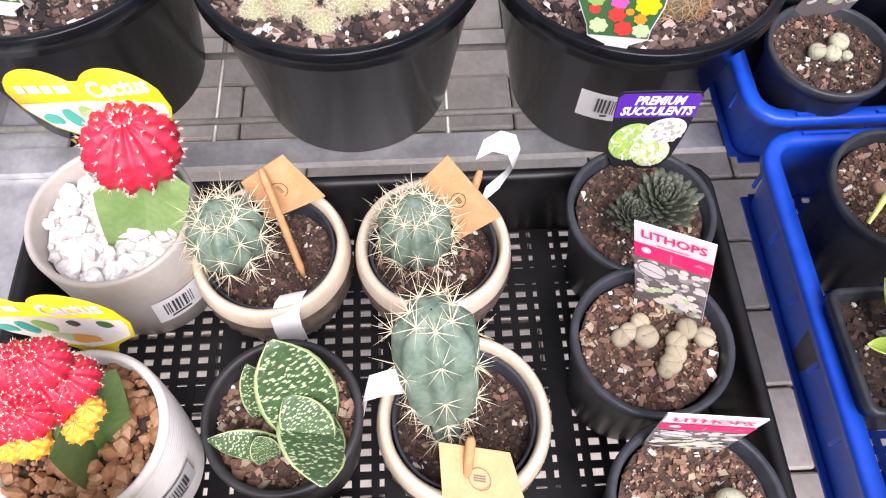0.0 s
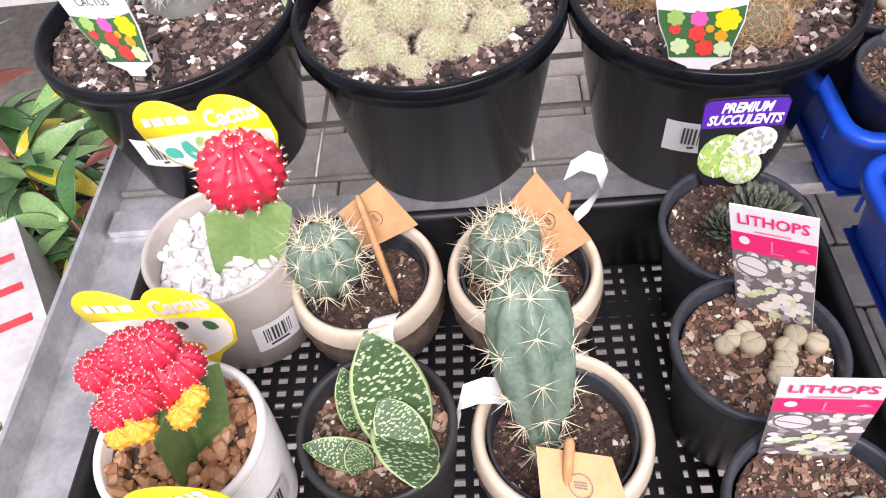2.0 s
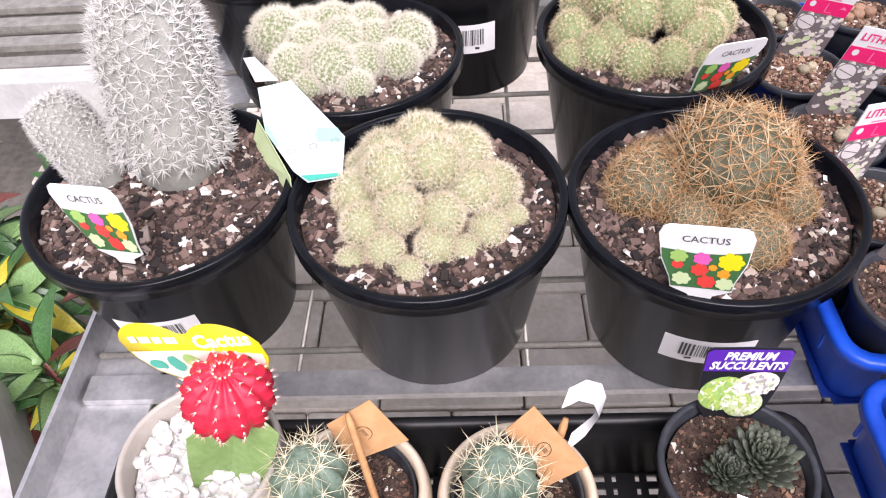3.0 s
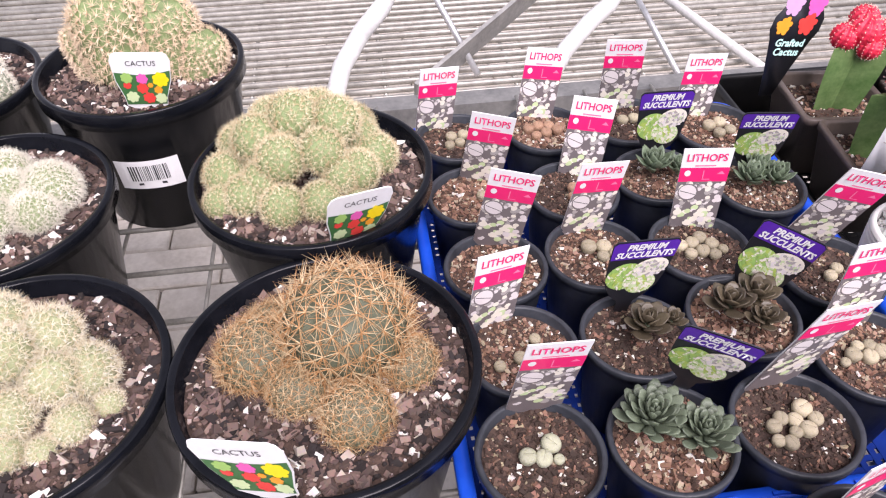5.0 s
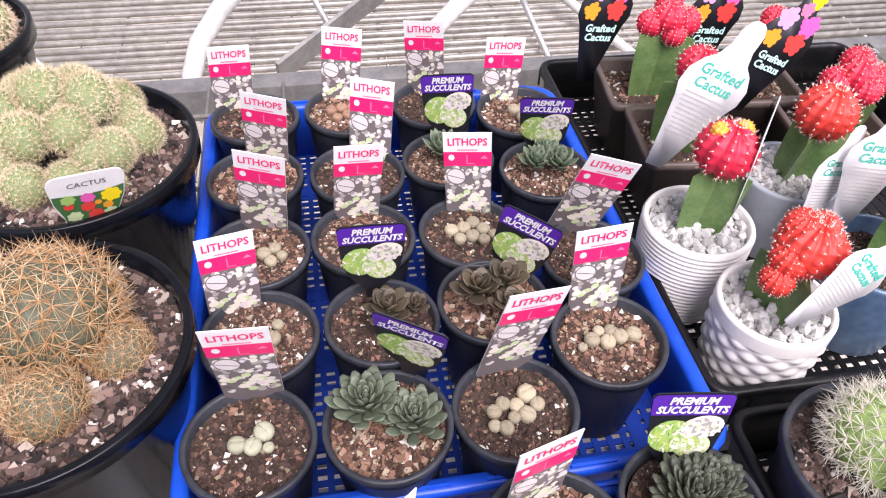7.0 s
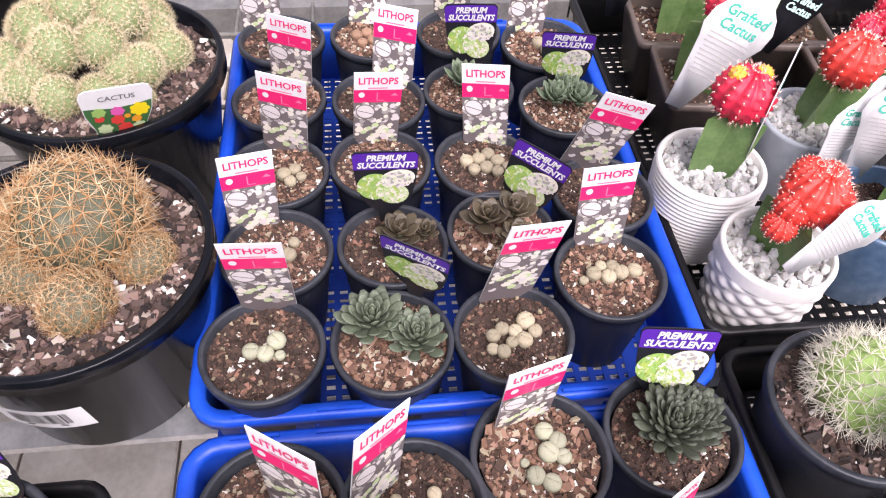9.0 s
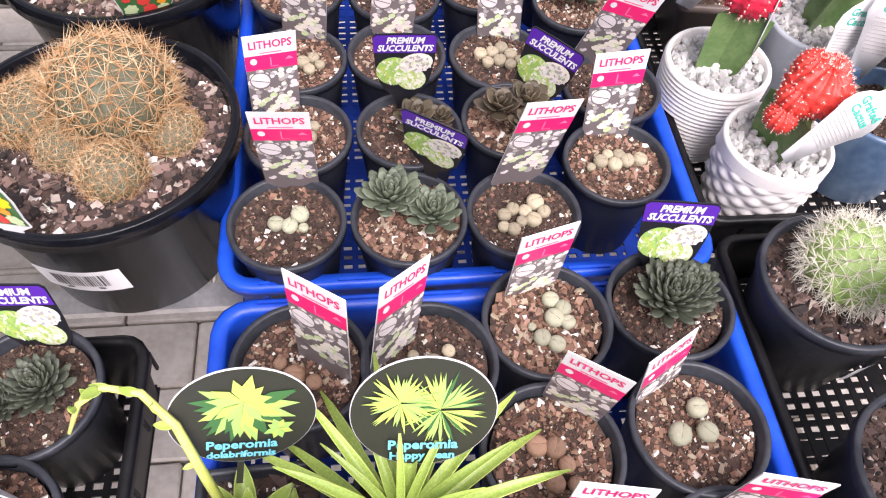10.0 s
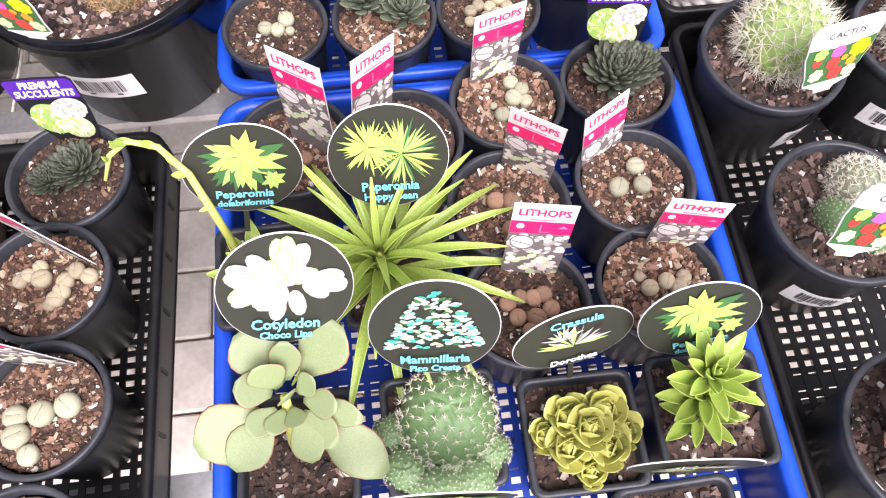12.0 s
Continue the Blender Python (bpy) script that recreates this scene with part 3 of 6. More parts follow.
ROSETTE_DARK = paint("dark green succulent leaf", (0.036, 0.046, 0.03), (0.085, 0.098, 0.068), rough=0.55, scale=120, bump=0.12, vary="object", spread=0.3, sss=0.05)
ROSETTE_MID = paint("grey green spoon leaf", (0.06, 0.08, 0.052), (0.14, 0.17, 0.115), rough=0.5, scale=120, bump=0.12, vary="object", spread=0.3, sss=0.05)
ROSETTE_GREEN = paint("dusky green leaf", (0.07, 0.10, 0.06), (0.13, 0.17, 0.11), rough=0.5, scale=90, bump=0.1, vary="object", spread=0.3, sss=0.05)
ROSETTE_BRONZE = paint("bronze green leaf", (0.055, 0.038, 0.028), (0.10, 0.085, 0.05), rough=0.45, scale=90, bump=0.1, vary="object", spread=0.3, sss=0.05)
ROSETTE_LIME = paint("lime yellow leaf", (0.38, 0.42, 0.10), (0.55, 0.52, 0.16), rough=0.45, scale=90, bump=0.1, vary="object", spread=0.25, sss=0.1)
COTY_LEAF = paint("pale grey green leaf", (0.16, 0.22, 0.10), (0.26, 0.32, 0.16), rough=0.5, scale=60, bump=0.08, vary="object", spread=0.15, sss=0.1)
RED_EDGE = paint("reddish leaf edge", (0.26, 0.10, 0.07), (0.36, 0.18, 0.11), rough=0.5, scale=60, bump=0.08)
PEP_GREEN = paint("bright green leaf", (0.21, 0.32, 0.05), (0.34, 0.46, 0.095), rough=0.4, scale=60, bump=0.08, vary="object", spread=0.25, sss=0.08)
PEP_LIGHT = paint("yellow green leaf", (0.34, 0.46, 0.075), (0.48, 0.58, 0.15), rough=0.4, scale=60, bump=0.08, vary="object", spread=0.2, sss=0.1)
STEM_GREEN = paint("fresh green stem", (0.45, 0.5, 0.1), (0.58, 0.62, 0.2), rough=0.5, scale=60, bump=0.1)

LEAF_BUD = leaf_mesh([0.07, 0.10, 0.125, 0.145, 0.15, 0.125, 0.05], 0.085, 0.3, [ROSETTE_DARK])
LEAF_SPOON = leaf_mesh([0.08, 0.10, 0.13, 0.17, 0.20, 0.18, 0.06], 0.085, 0.35, [ROSETTE_MID])
LEAF_GREEN = leaf_mesh([0.1, 0.17, 0.24, 0.28, 0.25, 0.15, 0.02], 0.09, 0.5, [ROSETTE_GREEN])
LEAF_BRONZE = leaf_mesh([0.1, 0.18, 0.3, 0.37, 0.36, 0.25, 0.08], 0.08, 0.3, [ROSETTE_BRONZE])
LEAF_LIME = leaf_mesh([0.14, 0.26, 0.38, 0.46, 0.44, 0.3, 0.06], 0.09, 0.6, [ROSETTE_LIME])
LEAF_COTY = leaf_mesh([0.10, 0.22, 0.36, 0.46, 0.5, 0.46, 0.33, 0.12], 0.05, 0.15, [COTY_LEAF, RED_EDGE], n=20, fold=0.08)
LEAF_STRAP = leaf_mesh([0.036, 0.052, 0.058, 0.058, 0.054, 0.045, 0.032, 0.008], 0.02, -0.45, [PEP_GREEN, PEP_LIGHT], n=12, fold=0.75)
LEAF_FOLD = leaf_mesh([0.06, 0.13, 0.165, 0.165, 0.14, 0.09, 0.02], 0.05, 0.2, [PEP_GREEN, PEP_LIGHT], n=12, fold=0.8)


def rosette(owner, x, y, z, size, mesh, count, seed, name="rosette", spread=1.15, low=0.12):
    """Leaves set spirally round a short stem; inner ones stand up and are small."""
    random.seed(seed)
    core = part(name, Geo().lathe([(0.0005, -0.5 * size), (0.12 * size, -0.45 * size), (0.14 * size, 0.0), (0.0005, 0.12 * size)], STEM_GREEN if mesh == LEAF_LIME else ROSETTE_GREEN, 10), owner, pose(x, y, z))
    for i in range(count):
        s = (i + 0.5) / count
        length = size * (0.35 + 0.65 * s ** 0.6) * random.uniform(0.9, 1.08)
        up = 85 - 80 * s ** spread + random.uniform(-5, 5)
        part("leaf", mesh, core, pose(0, 0, size * (0.15 - 0.35 * s), 0, 0, i * 137.5 + random.uniform(-6, 6)) @ pose(0, size * low * s, 0, up) @ Matrix.Diagonal((length, length, length, 1)))
    return core


def stand(name, x, y, z, label, category, group, pot, pot_z=0.0, turn=0):
    """A potted plant: an Empty at the pot's base with the pot under it."""
    ob = thing(name, pose(x, y, z, 0, 0, turn), label, category, group)
    part("pot", pot, ob)
    return ob


N_POT = [0]


def small_pot(x, y, label, category="potted plant", group="small potted succulents", name="potted_plant", soil=True):
    N_POT[0] += 1
    k = N_POT[0]
    random.seed(100 + k)
    ob = thing(name, pose(x, y, -0.0145, random.uniform(-1.5, 1.5), random.uniform(-1.5, 1.5), (k * 77) % 360), label, category, group)
    part("pot", POT_SMALL if x > 0.45 and y > 0.6 else POT_WIDE, ob)
    if soil:
        part("soil", SOILS[k % 5], ob, pose(0, 0, 0.0905, 0, 0, k * 50))
    return ob


def lithops_pot(x, y, tag, bodies, tone=0):
    """A pot of living stones; bodies: offsets in the world's axes and radius, in millimetres."""
    label = ("brownish pebble-like living stones in a charcoal plastic pot", "reddish living stones in a charcoal plastic pot", "pale green living stones in a charcoal plastic pot")[tone]
    ob = small_pot(x, y, label, name="lithops_pot")
    inv = ob.matrix_basis.inverted()
    for k, (dx, dy, r) in enumerate(bodies):
        r *= 0.84
        part("stone_plant", STONES[tone], ob, inv @ pose(x + dx / 1000, y + dy / 1000, 0.0795 + 0.0002 * r, 5 * math.sin(k * 2.1), 5 * math.cos(k * 1.3), k * 67) @ Matrix.Diagonal((r / 1000, r / 1000, r / 1000, 1)))
    if tag:
        put_tag(ob, tag, "lithops")
    return ob


def succulent_pot(x, y, tag, heads, mesh, count, tone):
    ob = small_pot(x, y, f"{tone} succulent rosettes in a charcoal plastic pot", name="succulent_pot")
    inv = ob.matrix_basis.inverted()
    for k, (dx, dy, r) in enumerate(heads):
        q = inv @ Vector((x + dx / 1000, y + dy / 1000, 0.0885 + 0.0002 * r))
        rosette(ob, q.x, q.y, q.z + (0.0 if mesh == LEAF_BUD else 0.004), 1.0 * r / 1000, mesh, int(count * (2.0 if mesh == LEAF_BUD else 1.1)), 31 * k + int(1000 * x), spread=0.62 if mesh == LEAF_BUD else 0.5)
    if tag:
        put_tag(ob, tag, "premium")
    return ob


# ---- rear blue crate: four columns of small pots ----
lithops_pot(0.527, 0.636, (0.5312, 0.6710, 0.0981, 15.8, 1.6, -1.1, 0.1019), [(-9, -1, 8), (2, -4, 8), (10, 7, 9), (13, -6, 5)], 2)
succulent_pot(0.627, 0.635, (0.6462, 0.6700, 0.0993, 18.2, 7.1, -27.3, 0.0948), [(-16, 9, 28), (17, -9, 25)], LEAF_SPOON, 42, "grey green")
lithops_pot(0.723, 0.632, (0.7220, 0.6670, 0.1033, 13.8, 2.6, 6.7, 0.0983), [(-18, 2, 7), (-10, 8, 7), (0, 5, 7), (10, 14, 9), (16, 4, 7), (6, -4, 8), (-4, -5, 6), (-12, -13, 7), (-20, -10, 6)])
lithops_pot(0.814, 0.689, (0.8106, 0.7230, 0.0895, 7.3, -7.0, -1.4, 0.0975), [(-14, 0, 8), (-2, -4, 8), (-6, 8, 6), (4, 7, 7), (10, 0, 8), (22, 1, 8), (-24, -6, 5)])
lithops_pot(0.534, 0.733, (0.5140, 0.7660, 0.0826, 8.2, 2.0, 13.0, 0.0926), [(-2, -8, 7), (10, -4, 8), (14, 10, 6), (-20, -14, 6)])
succulent_pot(0.632, 0.730, (0.6292, 0.7630, 0.0907, 12.7, -0.3, -1.4, 0.0934), [(6, 2, 24), (28, 4, 15)], LEAF_BRONZE, 16, "bronze green")
succulent_pot(0.729, 0.742, (0.7513, 0.7740, 0.0854, 7.2, 13.1, -33.2, 0.0778), [(-14, 2, 24), (12, 8, 24), (8, -18, 18)], LEAF_BRONZE, 15, "reddish bronze")
lithops_pot(0.829, 0.783, (0.8225, 0.8170, 0.0956, 17.4, 10.6, -14.0, 0.1010), [(0, -6, 7), (10, 2, 7)])
lithops_pot(0.531, 0.828, (0.5392, 0.8620, 0.0937, 14.1, 8.2, -13.3, 0.0946), [(6, 0, 8), (16, 6, 7), (12, -10, 7), (22, -4, 6)])
lithops_pot(0.626, 0.836, (0.6249, 0.8700, 0.0920, 13.2, 2.5, 1.5, 0.0855), [(-2, 10, 9), (12, 8, 9), (8, -4, 7), (20, -2, 7)])
lithops_pot(0.724, 0.829, (0.7313, 0.8630, 0.0914, 7.0, -3.8, -12.4, 0.0869), [(-14, 6, 8), (-2, 8, 8), (8, 14, 8), (16, 4, 8), (4, -4, 8), (-8, -6, 7), (14, -10, 7), (24, -4, 6)])
lithops_pot(0.530, 0.936, (0.5414, 0.9690, 0.0819, 14.3, 8.1, -13.4, 0.0946), [(8, 2, 7), (18, 8, 6)])
lithops_pot(0.628, 0.930, (0.6467, 0.9630, 0.0849, 3.3, 4.2, -14.7, 0.0894), [(6, 6, 8), (18, 0, 7), (2, -8, 7)], 1)
succulent_pot(0.728, 0.940, (0.7322, 0.9730, 0.0897, 13.5, -3.7, -8.4, 0.0900), [(-8, 4, 24), (16, -4, 18)], LEAF_GREEN, 22, "dusky green")
succulent_pot(0.821, 0.912, (0.8280, 0.9440, 0.0792, 19.1, -3.3, -14.6, 0.0929), [(-10, -4, 22), (14, -8, 22), (4, 12, 20)], LEAF_GREEN, 20, "grey green")
lithops_pot(0.528, 1.040, (0.5050, 1.0730, 0.0816, 10.9, 3.2, 7.0, 0.0830), [(-6, 8, 8), (8, 10, 8), (16, 0, 7), (2, -4, 7), (-10, -8, 7), (14, -14, 6)])
lithops_pot(0.628, 1.044, (0.6241, 1.0770, 0.0811, 4.1, 5.0, -6.6, 0.0896), [(-16, 6, 8), (-4, 10, 8), (8, 8, 8), (16, 0, 8), (2, -4, 8), (-10, -8, 7)], 1)
lithops_pot(0.730, 1.046, (0.7238, 1.0800, 0.0992, 13.3, -1.7, -12.0, 0.0795), [(-6, 6, 8), (8, 8, 8), (14, -6, 7)])
lithops_pot(0.822, 1.022, (0.8067, 1.0550, 0.0752, 6.1, 0.8, -5.8, 0.0865), [(-4, 4, 9), (10, 8, 9), (16, -8, 8), (2, -12, 8)])

# ---- front blue crate ----
lithops_pot(0.539, 0.508, (0.5574, 0.5040, 0.1148, 2.7, 3.0, -32.3, 0.0878), [(-4, -8, 9), (-14, 2, 6), (10, -14, 7)], 1)
lithops_pot(0.632, 0.504, (0.6079, 0.5150, 0.1098, 0.5, 6.0, 38.8, 0.0702), [(2, -2, 9), (-12, 6, 5), (14, 8, 6)])
lithops_pot(0.723, 0.532, (0.7152, 0.5630, 0.0750, 6.6, -2.6, 14.3, 0.0975), [(6, 18, 8), (14, 10, 8), (6, 2, 9), (16, -2, 7), (-6, -14, 8), (4, -20, 8), (-12, -4, 4)], 2)
succulent_pot(0.822, 0.537, (0.8232, 0.5720, 0.0796, -0.3, -5.6, -11.8, 0.0874), [(-4, 2, 31), (12, 8, 26)], LEAF_BUD, 48, "dark grey green")
lithops_pot(0.707, 0.432, (0.7281, 0.4620, 0.0913, 9.1, 2.9, -31.3, 0.0836), [(-8, 4, 9), (4, 2, 9), (10, -10, 7), (0, -22, 8), (14, -24, 7)], 1)
lithops_pot(0.812, 0.441, (0.7942, 0.4730, 0.0743, -3.4, -6.6, 29.4, 0.0736), [(6, 14, 9), (-12, -4, 10), (8, -4, 9)], 2)
lithops_pot(0.709, 0.344, (0.7155, 0.3740, 0.0760, -1.9, 0.7, -10.2, 0.1045), [(-14, 4, 8), (-4, 8, 7), (6, 6, 8), (14, 8, 8), (-8, -8, 8), (6, -10, 9), (18, -4, 8), (0, -20, 8)], 1)
lithops_pot(0.811, 0.350, (0.8350, 0.3860, 0.0601, 4.3, -1.5, -14.1, 0.0963), [(-6, -2, 8), (8, 2, 8), (16, -4, 8), (22, 4, 7), (-12, 8, 5)])

# ---- black tray: the column of nursery pots ----
succulent_pot(0.358, 0.501, (0.3605, 0.5370, 0.0726, -1.8, -0.8, -2.7, 0.0835), [(10, -4, 24), (-12, -12, 17)], LEAF_BUD, 46, "dark green")
lithops_pot(0.346, 0.405, (0.3582, 0.4290, 0.0966, 7.5, -11.7, -30.6, 0.0846), [(-12, 8, 7), (-18, 4, 7), (-4, 14, 7), (-2, 4, 9), (24, 8, 8), (34, 2, 8), (16, 0, 8), (14, -8, 8), (10, -14, 8), (6, -18, 6)])
lithops_pot(0.353, 0.308, (0.3497, 0.3400, 0.1010, 7.0, -8.2, -8.7, 0.0845), [(-16, -4, 10), (2, -4, 11), (20, 0, 11), (-14, -18, 11), (-4, -32, 9)], 2)
lithops_pot(0.349, 0.208, None, [(0, 0, 9), (12, 6, 8)])

# ---- large black pots with clumping cacti ----
CACTUS_GREEN = paint("cactus skin", (0.12, 0.17, 0.06), (0.25, 0.32, 0.14), rough=0.6, scale=60, bump=0.2)
CACTUS_GREY = paint("grey green cactus skin", (0.12, 0.15, 0.1), (0.26, 0.29, 0.2), rough=0.6, scale=60, bump=0.2)
CACTUS_BLUE = paint("blue green cactus skin", (0.075, 0.125, 0.09), (0.19, 0.26, 0.20), rough=0.5, scale=50, bump=0.15)
CACTUS_PALE = paint("pale green cactus skin", (0.22, 0.26, 0.12), (0.36, 0.38, 0.22), rough=0.6, scale=60, bump=0.2)
CACTUS_ASH = paint("ash grey cactus skin", (0.2, 0.21, 0.18), (0.34, 0.34, 0.31), rough=0.6, scale=60, bump=0.2)
# Darker copy of the cactus skin, with shade under the spines in its colour.
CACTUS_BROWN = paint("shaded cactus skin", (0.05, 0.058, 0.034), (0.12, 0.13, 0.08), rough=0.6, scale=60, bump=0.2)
CACTUS_KNOB = paint("deep green knobbly skin", (0.06, 0.14, 0.045), (0.17, 0.28, 0.12), rough=0.45, scale=50, bump=0.15)
CACTUS_LIME = paint("fresh green cactus skin", (0.2, 0.34, 0.08), (0.36, 0.5, 0.16), rough=0.5, scale=50, bump=0.15)
SPINE_CREAM = paint("cream spines", (0.60, 0.54, 0.36), (0.76, 0.70, 0.52), rough=0.6, scale=40, bump=0)
SPINE_STRAW = paint("pale straw spines", (0.56, 0.52, 0.34), (0.74, 0.7, 0.5), rough=0.6, scale=40, bump=0)
SPINE_OLIVE = paint("straw coloured spines", (0.42, 0.31, 0.17), (0.6, 0.47, 0.29), rough=0.6, scale=40, bump=0)
SPINE_WHITE = paint("white hairy spines", (0.64, 0.60, 0.49), (0.78, 0.75, 0.65), rough=0.6, scale=40, bump=0)
SPINE_BROWN = paint("rusty brown spines", (0.29, 0.135, 0.05), (0.5, 0.29, 0.125), rough=0.6, scale=40, bump=0)
SPINE_GREY = paint("grey hairy spines", (0.5, 0.49, 0.47), (0.66, 0.65, 0.62), rough=0.6, scale=40, bump=0)
SPINE_TAN = paint("tan hairy spines", (0.6, 0.45, 0.3), (0.75, 0.62, 0.46), rough=0.6, scale=40, bump=0)
AREOLE = paint("woolly areole", (0.75, 0.7, 0.5), (0.85, 0.8, 0.62), rough=0.9, scale=200, bump=0.3)

HEADS = {}


def head_meshes(kind):
    """Body and spines of one rounded cactus head of radius 1, standing on z = 0."""
    if kind in HEADS:
        return HEADS[kind]
    skin, spine, areoles, each, length, width, tall, droop = {
        "cream": (CACTUS_PALE, SPINE_CREAM, 165, 16, 0.40, 0.0095, 1.6, 0.0),
        "olive": (CACTUS_GREEN, SPINE_STRAW, 165, 15, 0.31, 0.0105, 1.6, 0.0),
        "white": (CACTUS_GREEN, SPINE_WHITE, 220, 17, 0.36, 0.011, 1.6, 0.0),
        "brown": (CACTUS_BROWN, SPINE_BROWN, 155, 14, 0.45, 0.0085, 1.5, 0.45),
        "grey": (CACTUS_ASH, SPINE_GREY, 430, 15, 0.26, 0.012, 3.4, 0.15),
        "tan": (CACTUS_GREEN, SPINE_TAN, 260, 15, 0.26, 0.015, 2.2, 0.1),
        "pale": (CACTUS_GREY, SPINE_WHITE, 170, 12, 0.26, 0.013, 1.4, 0.0),
        "lime": (CACTUS_LIME, SPINE_WHITE, 150, 12, 0.40, 0.010, 1.5, 0.0),
        "knob": (CACTUS_KNOB, SPINE_WHITE, 190, 7, 0.15, 0.008, 1.5, 0.0),
    }[kind]
    random.seed(len(kind) + areoles)
    body, hair = Geo(), Geo()
    n, k = 56, 22
    round_off = 4 if tall > 2 else 2
    pts = []
    for i in range(areoles):
        c = 1 - 1.55 * (i + 0.5) / areoles
        a = i * 2.39996
        s = max(0, 1 - abs(c) ** round_off) ** (1 / round_off)
        a += random.uniform(-0.08, 0.08)
        pts.append(Vector((s * math.cos(a), s * math.sin(a), c)))
    arr = np.array(pts)
    rings = []
    for j in range(k):
        b = math.pi * (0.008 + 0.79 * j / (k - 1))
        ring = []
        for i in range(n):
            a = 2 * math.pi * i / n
            q = max(0, 1 - abs(math.cos(b)) ** round_off) ** (1 / round_off)
            d = np.array((q * math.cos(a), q * math.sin(a), math.cos(b)))
            near = np.min(((arr - d) ** 2).sum(1)) ** 0.5
            r = 0.93 + 0.13 * math.exp(-((near / 0.11) ** 2))
            ring.append((d[0] * r, d[1] * r, (d[2] * r + 0.75) * tall * 0.57))
        rings.append(ring)
    rings.append([(x * 0.8, y * 0.8, -0.3) for x, y, z in rings[-1]])
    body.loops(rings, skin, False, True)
    for p in pts:
        foot = Vector((p.x * 1.04, p.y * 1.04, (p.z * 1.04 + 0.75) * tall * 0.57))
        side = p.orthogonal().normalized()
        other = p.cross(side)
        if kind in ("cream", "olive", "white", "tan", "grey", "lime"):
            hair.add([foot + Vector(q) * random.uniform(0.016, 0.028) for q in ICO[0]], ICO[1], AREOLE)
        for q in range(each):
            a = 2 * math.pi * q / each + random.uniform(-0.5, 0.5)
            d = p * random.uniform(0.15, 0.7 if kind == "brown" else 1.3) + (side * math.cos(a) + other * math.sin(a)) * random.uniform(0.5, 1.2) - Vector((0, 0, droop * random.random()))
            hair.spine(foot, d, length * random.uniform(0.6, 1.2), width, SPINE_OLIVE if random.random() < {"brown": 0.42, "olive": 0.5, "cream": 0.2}.get(kind, 0) else SPINE_WHITE if kind == "cream" and random.random() < 0.4 else spine)
    HEADS[kind] = body.mesh("head"), hair.mesh("spines", False)
    return HEADS[kind]


def cactus_head(owner, dx, dy, z, r, kind, k=0):
    body, hair = head_meshes(kind)
    tilt = min(35, 420 * math.hypot(dx, dy))
    way = math.degrees(math.atan2(dy, dx))
    head = part("head", body, owner, pose(dx, dy, z) @ pose(0, 0, 0, 0, 0, way) @ pose(0, 0, 0, 0, tilt, 0) @ pose(0, 0, 0, 0, 0, k * 71) @ Matrix.Diagonal((r, r, r, 1)))
    part("spine_cover", hair, head)
    return head


def large_pot(x, y, label, kind, heads, tag=None, z=-0.0205, soil=0, label_at=None, tall=1.0):
    ob = thing("cactus_pot", pose(x, y, z) @ Matrix.Diagonal((1, 1, tall, 1)), label, "potted cactus", "large potted cacti")
    part("pot", POT_LARGE, ob)
    part("soil", SOILS_BIG[soil % 3], ob, pose(0, 0, 0.136, 0, 0, 97 * soil))
    for k, (dx, dy, h, r) in enumerate(heads):
        cactus_head(ob, dx / 1000, dy / 1000, 0.134 + h / 1000, (1.12 if kind == "pale" else 0.9 if kind == "white" else 0.74 if kind == "cream" else 0.78 if kind == "olive" else 1) * r / 1000, kind, k)
    if tag:
        put_tag(ob, tag, "cactus")
    if label_at is not None:
        barcode(ob, label_at, 0.1012, 0.080, 0.068, 0.036)
    return ob


def barcode(owner, angle, r, z, w=0.062, h=0.034, tilt=9, lean=0):
    """A white price sticker bent round a pot, with bars that stand for its print."""
    g, b = Geo(), Geo()
    n = 8
    bend = lambda x, q: ((r + q) * math.sin(x / r), -(r + q) * math.cos(x / r))
    for i in range(n):
        x0, x1 = -w / 2 + w * i / n, -w / 2 + w * (i + 1) / n
        (a0, b0), (a1, b1) = bend(x0, 0.0008), bend(x1, 0.0008)
        g.add([(a0, b0, -h / 2), (a1, b1, -h / 2), (a1, b1, h / 2), (a0, b0, h / 2)], [(0, 1, 2, 3)], CARD)
    random.seed(int(angle) + 3)
    x = -w * 0.3
    while x < w * 0.3:
        t = random.choice((0.0006, 0.001, 0.0016))
        (a0, b0), (a1, b1) = bend(x, 0.0014), bend(x + t, 0.0014)
        b.add([(a0, b0, -h * 0.2), (a1, b1, -h * 0.2), (a1, b1, h * 0.34), (a0, b0, h * 0.34)], [(0, 1, 2, 3)], INK)
        x += t + random.choice((0.0007, 0.0011, 0.0016))
    (a0, b0), (a1, b1) = bend(-w * 0.22, 0.0014), bend(w * 0.22, 0.0014)
    b.add([(a0, b0, -h * 0.36), (a1, b1, -h * 0.36), (a1, b1, -h * 0.28), (a0, b0, -h * 0.28)], [(0, 1, 2, 3)], INK)
    tiltm = pose(0, 0, z, 0, 0, angle) @ Matrix.Translation((0, -r, 0)) @ pose(0, 0, 0, tilt, lean, 0) @ Matrix.Translation((0, r, 0))
    s = part("price_sticker", g, owner, tiltm, "white barcode price sticker")
    part("print", b, s)
    return s


